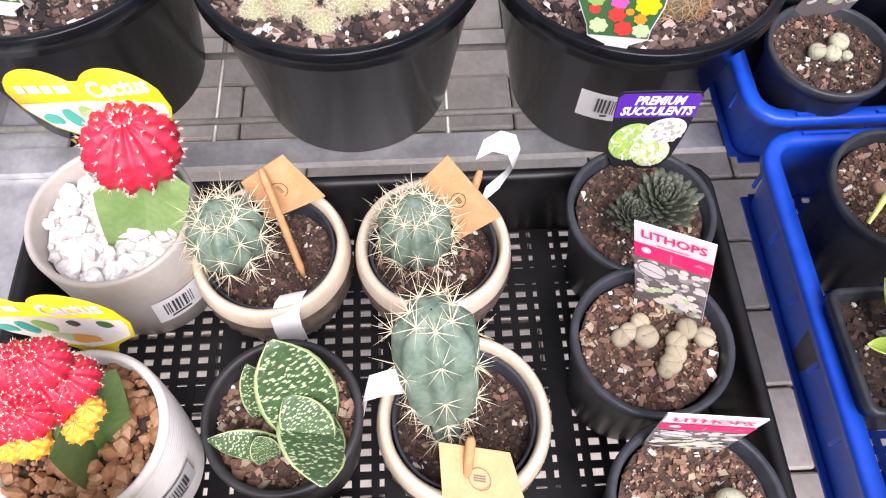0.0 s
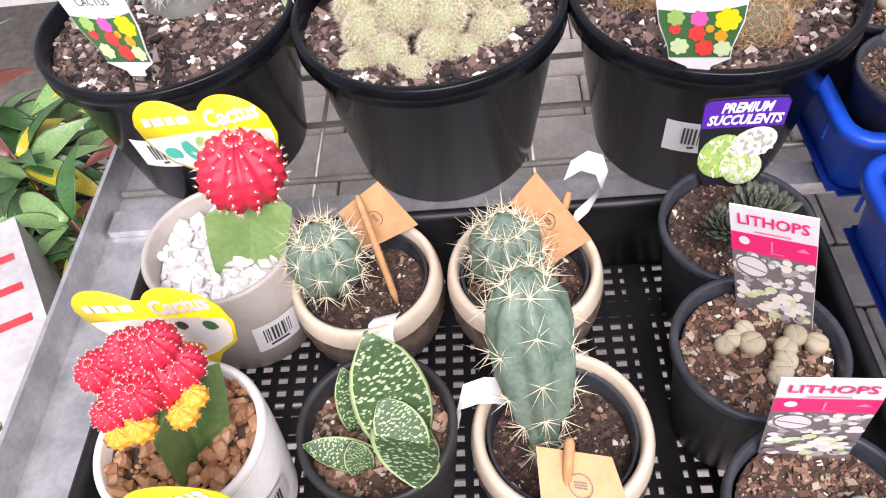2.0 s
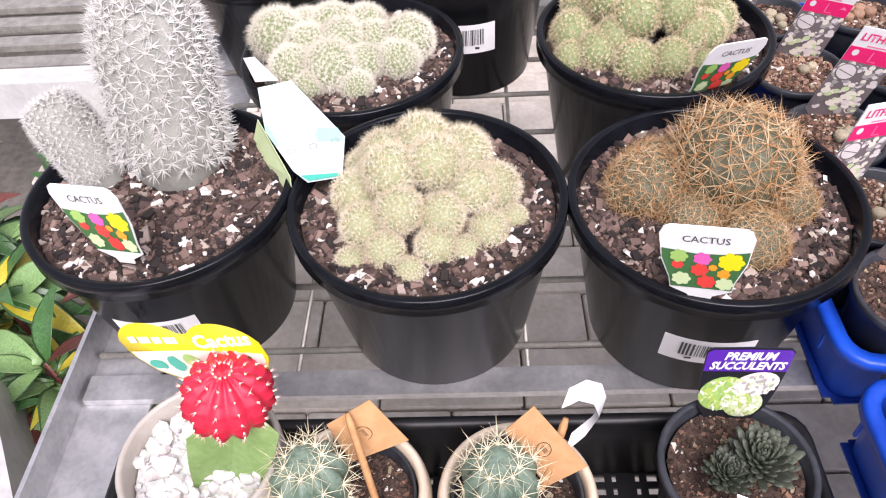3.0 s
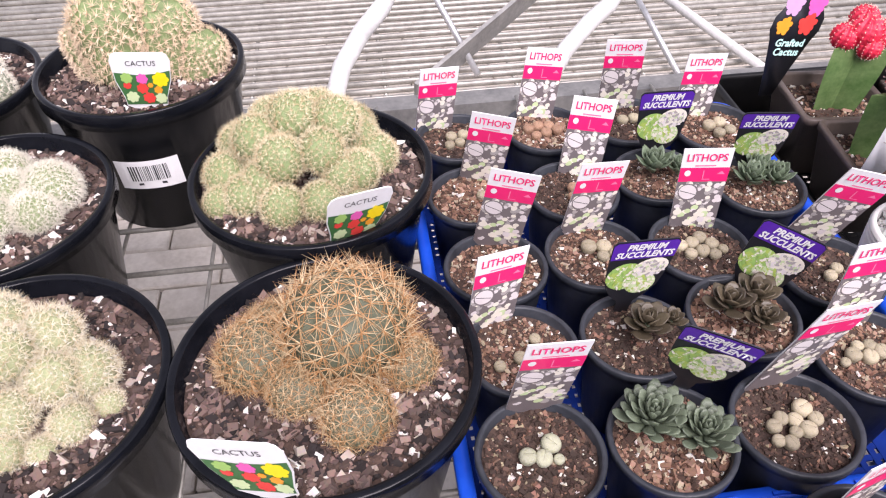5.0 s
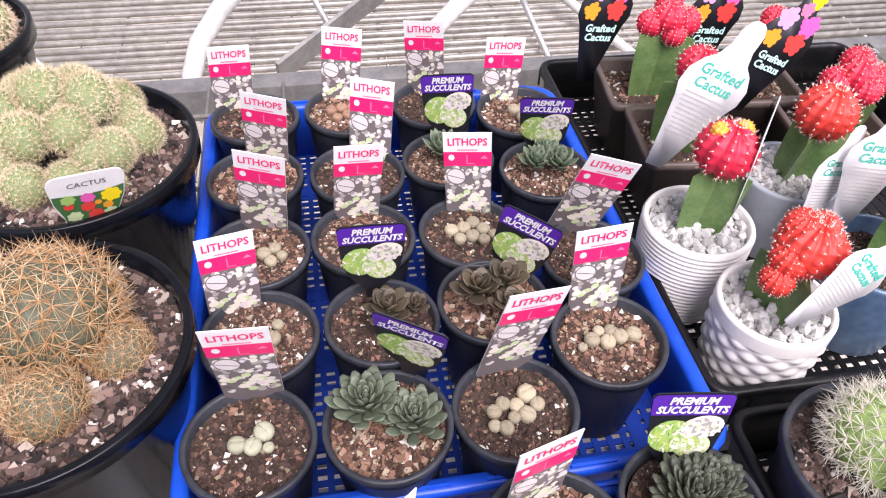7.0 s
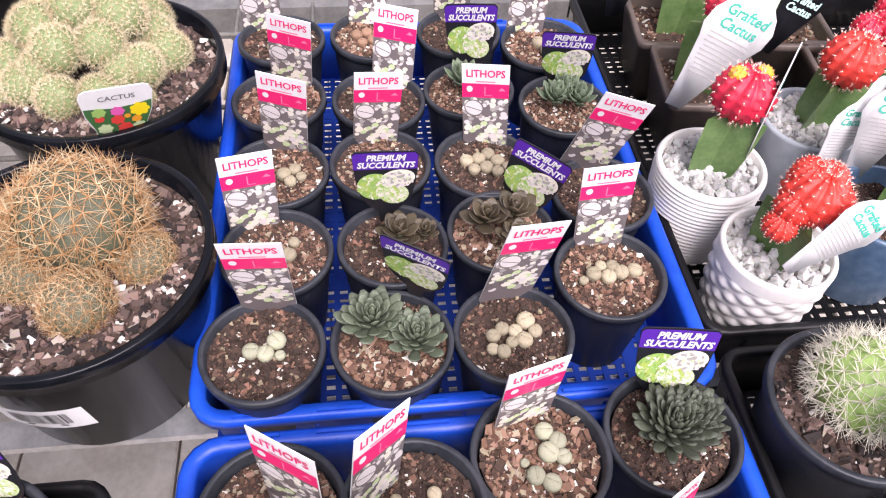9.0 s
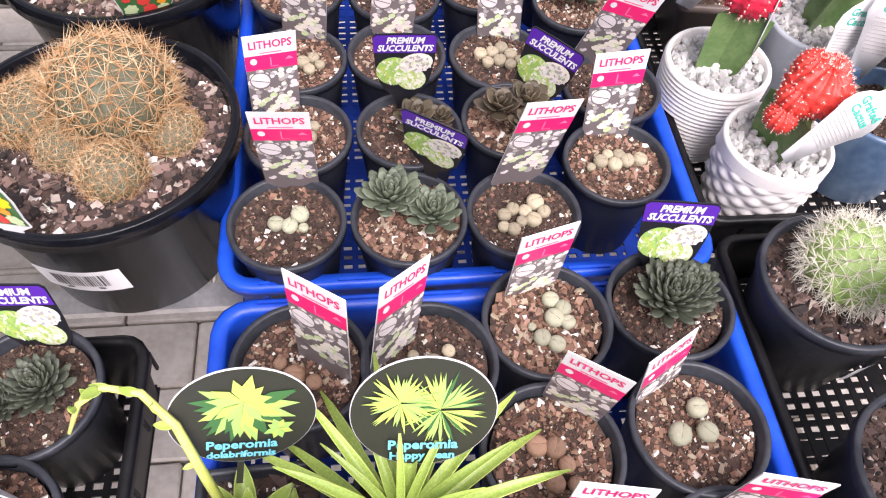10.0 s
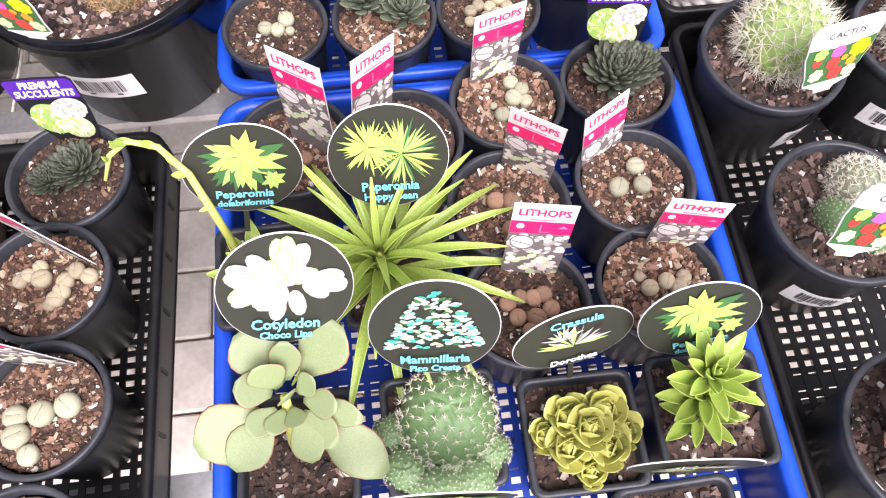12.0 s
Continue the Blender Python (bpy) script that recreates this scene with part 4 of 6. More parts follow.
random.seed(42)
large_pot(0.154, 0.714, "clumping cream-spined cactus in a large black pot", "cream", [(-30, 26, 22, 27), (-2, 30, 32, 28), (28, 24, 24, 27), (50, 6, 4, 26), (-52, 2, 6, 25), (-24, 0, 30, 27), (8, 2, 34, 27), (34, -6, 16, 24), (46, -30, -2, 19), (-46, -28, 4, 22), (-18, -26, 16, 23), (12, -28, 12, 22), (-30, -48, -2, 19), (8, -46, -2, 20), (-56, -54, -6, 15), (-12, -66, -6, 15), (66, -14, -6, 15), (-48, 34, 6, 22), (30, -46, -6, 15)], None, soil=0)
large_pot(0.380, 0.703, "rusty brown spined cactus clump in a large black pot", "brown", [(14, 16, 6, 45), (-44, 14, -2, 29), (18, -40, -6, 24), (54, 0, -8, 22), (-18, -14, -4, 22), (-34, 34, -4, 26)], (0.3460, 0.6000, 0.1278, 7.0, -6.6, -16.0, 0.0806), soil=1, label_at=-8)
large_pot(0.372, 0.926, "many-headed pale green cactus in a large black pot", "olive", [(-72, 2, 5, 25), (-60, 34, 14, 25), (-32, 54, 16, 26), (6, 58, 18, 25), (38, 44, 16, 26), (56, 12, 5, 25), (40, -18, 12, 23), (-54, -28, 5, 23), (-24, -46, 3, 23), (8, -44, 3, 22), (-42, 8, 34, 26), (-10, 18, 44, 28), (24, 16, 38, 28), (-22, -18, 28, 26), (12, -14, 30, 25), (-78, -26, -1, 19), (-30, 36, 34, 25), (10, 40, 36, 25), (38, -40, -3, 16), (-52, 18, 16, 23), (-8, 48, 20, 23), (44, 26, 16, 23), (-38, -22, 14, 23), (26, -22, 14, 22)], (0.4043, 0.8390, 0.1321, 21.8, 5.4, 20.4, 0.0656), soil=2, tall=1.08)
large_pot(0.072, 0.935, "white furry finger cactus in a large black pot", "white", [(-70, 20, 6, 30), (-46, 36, 4, 24), (-20, 30, 8, 26), (10, 34, 6, 24), (-40, 0, 8, 24), (-8, 4, 10, 24), (20, 8, 6, 22), (52, 10, 4, 26), (-52, -26, 2, 24), (-16, -28, 2, 27), (14, -20, 2, 20), (44, -16, 0, 22), (8, -48, -4, 17), (-38, -44, -4, 18)], None, soil=0)
large_pot(0.184, 1.142, "tan woolly column cactus in a large black pot", "tan", [(-16, 4, 4, 36), (24, 14, -6, 34), (54, 6, -14, 26), (-40, 18, -6, 28)], (0.1971, 1.0740, 0.1269, 12.8, 7.6, 8.6, 0.0815), soil=1, label_at=2, tall=1.14)
large_pot(-0.056, 1.174, "grey green clustered cactus in a large black pot", "pale", [(-30, 10, 6, 31), (0, 28, 8, 32), (32, 10, 4, 30), (-18, -30, 2, 30), (22, -26, 2, 30), (-60, -10, 0, 26), (56, -16, -2, 24)], None, soil=2)
large_pot(-0.072, 0.736, "grey woolly column cactus in a large black pot", "grey", [(2, 40, 0, 44), (-62, 34, -4, 25)], (-0.0725, 0.6480, 0.1326, 0.9, -4.5, -13.8, 0.0780), soil=0, label_at=2)


# ---- glazed and decorative pots ----
STONEWARE = paint("grey stoneware glaze", (0.36, 0.33, 0.30), (0.43, 0.40, 0.365), rough=0.42, scale=30, bump=0.06)
CREAM_GLAZE = paint("cream glaze", (0.54, 0.45, 0.34), (0.64, 0.55, 0.43), rough=0.35, scale=40, bump=0.08)
BROWN_GLAZE = paint("hammered brown glaze", (0.085, 0.06, 0.048), (0.22, 0.165, 0.13), rough=0.4, scale=70, bump=0.5)
WHITE_GLAZE = paint("white ceramic glaze", (0.74, 0.72, 0.69), (0.82, 0.80, 0.77), rough=0.32, scale=30, bump=0.06)
BLACK_MATT = paint("matt black ceramic", (0.014, 0.014, 0.016), (0.028, 0.028, 0.03), rough=0.5, scale=30, bump=0.08)
BLUE_GLAZE = paint("blue grey glaze", (0.06, 0.11, 0.19), (0.16, 0.24, 0.34), rough=0.3, scale=14, bump=0.06)
GREY_GLAZE = paint("pale blue grey glaze", (0.3, 0.34, 0.38), (0.42, 0.45, 0.48), rough=0.35, scale=14, bump=0.06)
BROWN_PLASTIC = paint("brown square pot plastic", (0.085, 0.065, 0.055), (0.13, 0.10, 0.085), rough=0.5, scale=25, bump=0.1)
OLIVE_PLASTIC = paint("olive brown plastic", (0.16, 0.105, 0.03), (0.22, 0.15, 0.05), rough=0.5, scale=25, bump=0.1)


def ribbed(r0, r1, h, mat, wall=0.005, rib=0.0011, pitch=0.0052, wave=None, seg=64):
    out = [(0.002, 0.0), (r0 - 0.003, 0.0)]
    n = int(h / pitch * 6)
    for i in range(n + 1):
        z = 0.002 + (h - 0.006) * i / n
        out.append((r0 + (r1 - r0) * math.sin(z / h * 1.57) + rib * math.sin(2 * math.pi * z / pitch), z))
    out += [(r1, h - 0.002), (r1 - 0.002, h), (r1 - wall + 0.001, h), (r1 - wall, h - 0.002), (r0 - wall - 0.002, 0.006), (0.002, 0.006)]
    return pot_mesh("pot", out, mat, seg, wave)


def bowl_meshes():
    seg = 72
    low = [(0.002, 0.0), (0.036, 0.0), (0.041, 0.004), (0.049, 0.016), (0.0542, 0.034), (0.0556, 0.048), (0.0554, 0.058)]
    g = Geo().lathe(low, BROWN_GLAZE, seg, wave=lambda r, z, i: 0.0007 * math.sin(i * 2.6 + 3 * math.sin(z * 260)) if 0.006 < z < 0.057 else 0)
    g.lathe([(0.0554, 0.058), (0.0548, 0.064), (0.0535, 0.0695), (0.0515, 0.0735), (0.049, 0.0735), (0.047, 0.071), (0.0465, 0.06), (0.046, 0.03)], CREAM_GLAZE, seg)
    liner = Geo().lathe([(0.0448, 0.02), (0.0452, 0.066), (0.0438, 0.067), (0.0428, 0.064), (0.042, 0.02)], PLASTIC, 48)
    return g.mesh("bowl"), liner.mesh("liner")


BOWL, LINER = bowl_meshes()
POT_GREY = pot_mesh("pot", [(0.002, 0), (0.046, 0), (0.05, 0.003), (0.0545, 0.04), (0.056, 0.098), (0.0545, 0.1), (0.0525, 0.1), (0.051, 0.098), (0.0495, 0.05), (0.045, 0.008), (0.002, 0.008)], STONEWARE, 56)
POT_RIB = ribbed(0.043, 0.0525, 0.105, WHITE_GLAZE)
POT_RIB_FINE = ribbed(0.043, 0.0505, 0.104, WHITE_GLAZE, rib=0.0006, pitch=0.0034)
POT_DIAMOND = ribbed(0.042, 0.0505, 0.104, WHITE_GLAZE, rib=0, pitch=0.006, seg=96, wave=lambda r, z, i: (0.0028 * (abs(math.sin(i * math.pi / 8 + z * 170)) * abs(math.sin(i * math.pi / 8 - z * 170)) - 0.5) if 0.008 < z < 0.086 and r > 0.043 else 0))
POT_BLACK = pot_mesh("pot", [(0.002, 0), (0.036, 0), (0.04, 0.003), (0.0465, 0.06), (0.0488, 0.082), (0.048, 0.086), (0.045, 0.086), (0.0432, 0.083), (0.042, 0.05), (0.036, 0.008), (0.002, 0.008)], BLACK_MATT, 56)
POT_BLUE = ribbed(0.045, 0.056, 0.1, BLUE_GLAZE, rib=0)
POT_GREYBLUE = ribbed(0.045, 0.053, 0.095, GREY_GLAZE, rib=0)


def square_pot(h, top, bot, mat, wall=0.002, outer=None):
    g = Geo()
    ring = lambda s, z: rounded(s, s, s * 0.18, z, 3)
    g.loops([ring(bot, 0.0), ring(top - 0.002, h - 0.009), ring(top, h - 0.008), ring(top, h - 0.001), ring(top - 0.001, h), ring(top - wall - 0.002, h), ring(top - wall - 0.003, h - 0.003), ring(bot - wall, 0.003)], outer or mat, False, True, True)
    return g.mesh("pot")


SQUARE_BLACK = square_pot(0.086, 0.0425, 0.033, PLASTIC)
SQUARE_BROWN = square_pot(0.088, 0.058, 0.045, BROWN_PLASTIC, 0.004)
SOIL_SQUARE = bed(0.038, 330, 0.0032, CHIPS_BIG, SOIL, 31, square=True)
SOIL_SQUARE_BIG = bed(0.05, 380, 0.0034, CHIPS, SOIL, 32, square=True)
BED_QUARTZ = bed(0.0495, 330, 0.0062, QUARTZ, QUARTZ, 33, stones=True)
BED_PEBBLE = bed(0.0455, 380, 0.0052, PEBBLE, SOIL, 34, stones=True)
BED_GREY = bed(0.0455, 300, 0.0055, GREYSTONE, GREYSTONE, 35, stones=True)

# ---- grafted cacti ----
STEM_SKIN = paint("smooth green stem", (0.06, 0.13, 0.035), (0.14, 0.22, 0.08), rough=0.4, scale=40, bump=0.08, sss=0.05)
STEM_PALE = paint("pale green stem", (0.15, 0.26, 0.075), (0.24, 0.36, 0.14), rough=0.4, scale=40, bump=0.08, sss=0.05)
RED_SKIN = paint("bright red cactus skin", (0.48, 0.006, 0.03), (0.66, 0.03, 0.07), rough=0.45, scale=60, bump=0.2, sss=0.1)
ORANGE_SKIN = paint("orange red cactus skin", (0.56, 0.018, 0.02), (0.72, 0.07, 0.04), rough=0.45, scale=60, bump=0.2, sss=0.1)
YELLOW_SKIN = paint("yellow orange cactus skin", (0.75, 0.30, 0.02), (0.85, 0.45, 0.05), rough=0.45, scale=60, bump=0.2, sss=0.1)


def ball_mesh(ribs, bumps, skin, hair, seed):
    random.seed(seed)
    g, s = Geo(), Geo()
    n, k = ribs * 8, 26
    rings = []
    for j in range(k):
        b = math.pi * (0.02 + 0.94 * j / (k - 1))
        ring = []
        for i in range(n):
            a = 2 * math.pi * i / n
            r = 0.86 + 0.15 * abs(math.cos(a * ribs / 2)) ** 1.5 * (0.6 + 0.4 * math.cos(b * bumps * 2))
            ring.append((r * math.sin(b) * math.cos(a), r * math.sin(b) * math.sin(a), r * math.cos(b) * 0.92))
        rings.append(ring)
    g.loops(rings, skin, False, True, True)
    for i in range(ribs):
        a = 2 * math.pi * i / ribs
        for j in range(bumps + 1):
            b = math.pi * (0.06 + 0.8 * j / bumps)
            d = Vector((math.sin(b) * math.cos(a), math.sin(b) * math.sin(a), math.cos(b) * 0.92))
            v, f = ICO
            s.add([d * 1.0 + Vector(q) * 0.026 for q in v], f, AREOLE)
            for _ in range(5):
                s.spine(d, d + Vector([random.uniform(-0.8, 0.8) for _ in range(3)]), random.uniform(0.07, 0.15), 0.009, hair)
    return g.mesh("red_head"), s.mesh("spines", False)


SPINE_PINK = paint("pale pink spines", (0.75, 0.42, 0.4), (0.85, 0.6, 0.55), rough=0.6, scale=40, bump=0)
BALL_RED = ball_mesh(12, 9, RED_SKIN, SPINE_PINK, 1)
BALL_ORANGE = ball_mesh(13, 9, ORANGE_SKIN, SPINE_PINK, 2)
BALL_YELLOW = ball_mesh(9, 5, YELLOW_SKIN, SPINE_CREAM, 3)


def graft(owner, base, top, width, ball, r, turn=0, knobs=(), skin=None):
    """A three-winged green stem carrying a coloured head; places in the owner's axes."""
    base, top = Vector(base), Vector(top)
    g = Geo()
    rings = []
    for j in range(7):
        s = j / 6
        c = base.lerp(top, s)
        w = 1.22 * width * (0.55 + 0.5 * math.sin(1.2 * s + 0.3))
        ring = []
        for i in range(12):
            a = 2 * math.pi * i / 12 + radians(turn)
            rr = w * (1.12 if i % 4 == 0 else 0.36 if i % 4 in (1, 3) else 0.24)
            ring.append((c.x + rr * math.cos(a), c.y + rr * math.sin(a), c.z))
        rings.append(ring)
    g.loops(rings, skin or STEM_SKIN, False, True, True)
    part("stem", g, owner, smooth=False)
    for k, (dx, dy, dz, q) in enumerate([(0, 0, 0.72, 1.0), *knobs]):
        body, hair = ball if k == 0 or q > 0.5 else BALL_YELLOW
        m = Matrix.Translation(top + Vector((dx, dy, dz)) * r) @ pose(0, 0, 0, 8 * math.sin(k * 2), 8 * math.cos(k), 40 * k) @ Matrix.Diagonal((q * r, q * r, q * r, 1))
        head = part("coloured_head", body, owner, m, "bright red grafted cactus head" if k == 0 else "")
        part("spine_cover", hair, head)


# ---- spiny blue-green cacti ----
def spiny_meshes(profile, ribs, rows, length, seed):
    """A ribbed body given by radius and height, with star-shaped clusters of long pale spines on its ribs."""
    random.seed(seed)
    g, s = Geo(), Geo()
    n = ribs * 8
    g.lathe(profile, CACTUS_BLUE, n, wave=lambda r, z, i: r * 0.24 * (abs(math.cos(math.pi * i / 8)) ** 1.4 - 0.6))
    zs = [p[1] for p in profile]
    for j in range(rows):
        z = zs[0] + (zs[-1] - zs[0]) * (0.14 + 0.84 * j / (rows - 1))
        r = float(np.interp(z, zs, [p[0] for p in profile]))
        for i in range(ribs):
            a = 2 * math.pi * (i + 0.0) / ribs
            if (i + j) % 2 and j < rows - 1:
                continue
            e = Vector((math.cos(a), math.sin(a), 0))
            up = min(1.0, max(0.0, (z - zs[0]) / (zs[-1] - zs[0]) * 1.8 - 0.9))
            d = (e * (1 - up * 0.8) + Vector((0, 0, up))).normalized()
            p = Vector((e.x * r * 1.06, e.y * r * 1.06, z))
            v, f = ICO
            s.add([p + Vector(q) * 0.0016 for q in v], f, AREOLE)
            o = d.orthogonal().normalized()
            w = d.cross(o)
            for q in range(9):
                t = 2 * math.pi * q / 9 + random.uniform(-0.2, 0.2)
                s.spine(p, (o * math.cos(t) + w * math.sin(t)) * 1.0 + d * random.uniform(0.3, 0.7), length * random.uniform(0.7, 1.15), 0.0004, SPINE_CREAM)
            s.spine(p, d, length * 1.15, 0.0005, SPINE_CREAM)
    return g.mesh("cactus_body"), s.mesh("spines", False)


GLOBE = spiny_meshes([(0.012, 0.0), (0.021, 0.006), (0.0265, 0.02), (0.0275, 0.036), (0.024, 0.052), (0.016, 0.061), (0.006, 0.064), (0.0005, 0.063)], 10, 6, 0.0175, 4)
CLUB = spiny_meshes([(0.0095, 0.0), (0.0105, 0.03), (0.013, 0.05), (0.021, 0.066), (0.0255, 0.09), (0.0265, 0.12), (0.0235, 0.142), (0.015, 0.156), (0.006, 0.162), (0.0005, 0.161)], 7, 9, 0.016, 5)


# ---- paper tags and curled price bands ----
def sheet(owner, name, corners, mat, label, thick=0.0007):
    """A stiff sheet with four corners given in the world, clockwise from the top left; a ring mark in its middle."""
    inv = owner.matrix_basis.inverted()
    c = [inv @ Vector(p) for p in corners]
    nrm = (c[1] - c[0]).cross(c[3] - c[0]).normalized() * thick
    g = Geo().loops([c, [p - nrm for p in c]], mat, False, True, True)
    return part(name, g, owner, None, label, smooth=False), c, -nrm.normalized()


def kraft_tag(owner, corners):
    tag, c, nrm = sheet(owner, "kraft_tag", corners, KRAFT, "folded brown kraft paper tag")
    mid = (c[0] + c[1] + c[2] + c[3]) / 4
    u, w = (c[1] - c[0]).normalized(), (c[0] - c[3]).normalized()
    for side in (0.0009, -0.0016):
        g = Geo()
        n = 20
        r0, r1 = 0.0066, 0.0061
        q = [mid + nrm * -side + (u * math.cos(2 * math.pi * i / n) + w * math.sin(2 * math.pi * i / n)) * r for r in (r0, r1) for i in range(n)]
        g.add(q, [(i, (i + 1) % n, n + (i + 1) % n, n + i) for i in range(n)], INK)
        for k in (-1, 0, 1):
            b = mid + nrm * -side + w * (0.0014 * k)
            g.add([b - u * 0.0035, b + u * 0.0035, b + u * 0.0035 + w * 0.0006, b - u * 0.0035 + w * 0.0006], [(0, 1, 2, 3)], INK)
        part("print", g, tag, smooth=False)


def band(owner, pts, across, name="paper_band", label="curled white paper price band", mat=CARD):
    """A strip of paper that follows world points, with its width as a vector."""
    inv = owner.matrix_basis.inverted()
    a = Vector(across) / 2
    g = Geo()
    p = [Vector(q) for q in pts]
    rows = []
    for q in p:
        rows.append([inv @ (q - a), inv @ (q + a)])
    v = [x for r in rows for x in r]
    f = [(2 * i, 2 * i + 1, 2 * i + 3, 2 * i + 2) for i in range(len(rows) - 1)]
    g.add(v, f, mat)
    return part(name, g, owner, None, label)


def peg(owner, a, b, r=0.003):
    inv = owner.matrix_basis.inverted()
    a, b = inv @ Vector(a), inv @ Vector(b)
    part("wooden_peg", Geo().tube([a, a.lerp(b, 0.1), a.lerp(b, 0.9), b], [r * 0.6, r, r, r * 0.5], WOODPEG, 10), owner)


def bowl_cactus(x, y, meshes, cx, cy, turn, lean=0, soil=0, up=0.0, label="spiny blue-green cactus in a brown and cream glazed bowl"):
    ob = thing("bowl_cactus", pose(x, y, -0.0145, 0, 0, turn), label, "potted cactus", "glazed bowls with cacti")
    part("bowl", BOWL, ob)
    part("liner", LINER, ob, None, "black plastic inner pot")
    part("soil", SOILS[1 + 2 * (soil % 2)], ob, pose(0, 0, 0.047, 0, 0, 80 * soil))
    inv = ob.matrix_basis.inverted()
    body = part("cactus_body", meshes[0], ob, inv @ pose(x + cx, y + cy, 0.034 + up, lean, 0, 20) @ Matrix.Diagonal((0.88, 0.88, 0.88, 1) if meshes == GLOBE else (0.8, 0.8, 1.02, 1)))
    part("spine_cover", meshes[1], body)
    return ob


b1 = bowl_cactus(0.102, 0.497, GLOBE, -0.024, 0.0, 30, soil=1, up=0.014)
kraft_tag(b1, [(0.1184, 0.5390, 0.1066), (0.1418, 0.5290, 0.0689), (0.0990, 0.5230, 0.0497), (0.0855, 0.5350, 0.0817)])
peg(b1, (0.1030, 0.5320, 0.1011), (0.1239, 0.4820, 0.0379), 0.0027)
band(b1, [(0.1168, 0.4390, 0.0225), (0.1161, 0.4395, 0.0451), (0.1155, 0.4440, 0.0559), (0.1179, 0.4540, 0.0593), (0.1195, 0.4630, 0.0521)], (0.019, 0.002, 0.003))
b2 = bowl_cactus(0.216, 0.495, GLOBE, -0.012, 0.0, 80, soil=2, up=0.012)
kraft_tag(b2, [(0.2269, 0.5240, 0.1197), (0.2644, 0.5110, 0.0618), (0.2372, 0.5070, 0.0403), (0.2086, 0.5210, 0.0944)])
peg(b2, (0.2502, 0.5320, 0.0892), (0.2330, 0.5020, 0.0434))
band(b2, [(0.2495, 0.5390, 0.1027), (0.2609, 0.5410, 0.1093), (0.2714, 0.5410, 0.1040), (0.2759, 0.5400, 0.0889), (0.2672, 0.5350, 0.0724), (0.2525, 0.5270, 0.0636)], (0.006, 0.012, 0.006))
b3 = bowl_cactus(0.230, 0.372, CLUB, -0.010, -0.012, 140, lean=-9, soil=3, label="tall club-shaped spiny cactus in a cream glazed bowl")
kraft_tag(b3, [(0.213, 0.350, 0.085), (0.253, 0.342, 0.085), (0.262, 0.313, 0.068), (0.214, 0.315, 0.068)])
peg(b3, (0.231, 0.349, 0.096), (0.228, 0.330, 0.072), 0.003)
band(b3, [(0.168, 0.376, 0.056), (0.168, 0.380, 0.068), (0.171, 0.386, 0.076), (0.184, 0.388, 0.080), (0.193, 0.390, 0.075), (0.199, 0.395, 0.062)], (0.004, 0.015, 0.004))
b4 = bowl_cactus(0.138, 0.268, GLOBE, 0.0, -0.012, 200, soil=4)
kraft_tag(b4, [(0.0924, 0.3110, 0.0843), (0.1467, 0.3110, 0.1064), (0.1538, 0.2900, 0.0444), (0.0930, 0.2900, 0.0189)])
band(b4, [(0.1654, 0.3060, 0.0780), (0.1780, 0.3100, 0.0789), (0.1883, 0.3040, 0.0694), (0.1903, 0.2940, 0.0564), (0.1801, 0.2840, 0.0172)], (0.004, 0.01, 0.003))


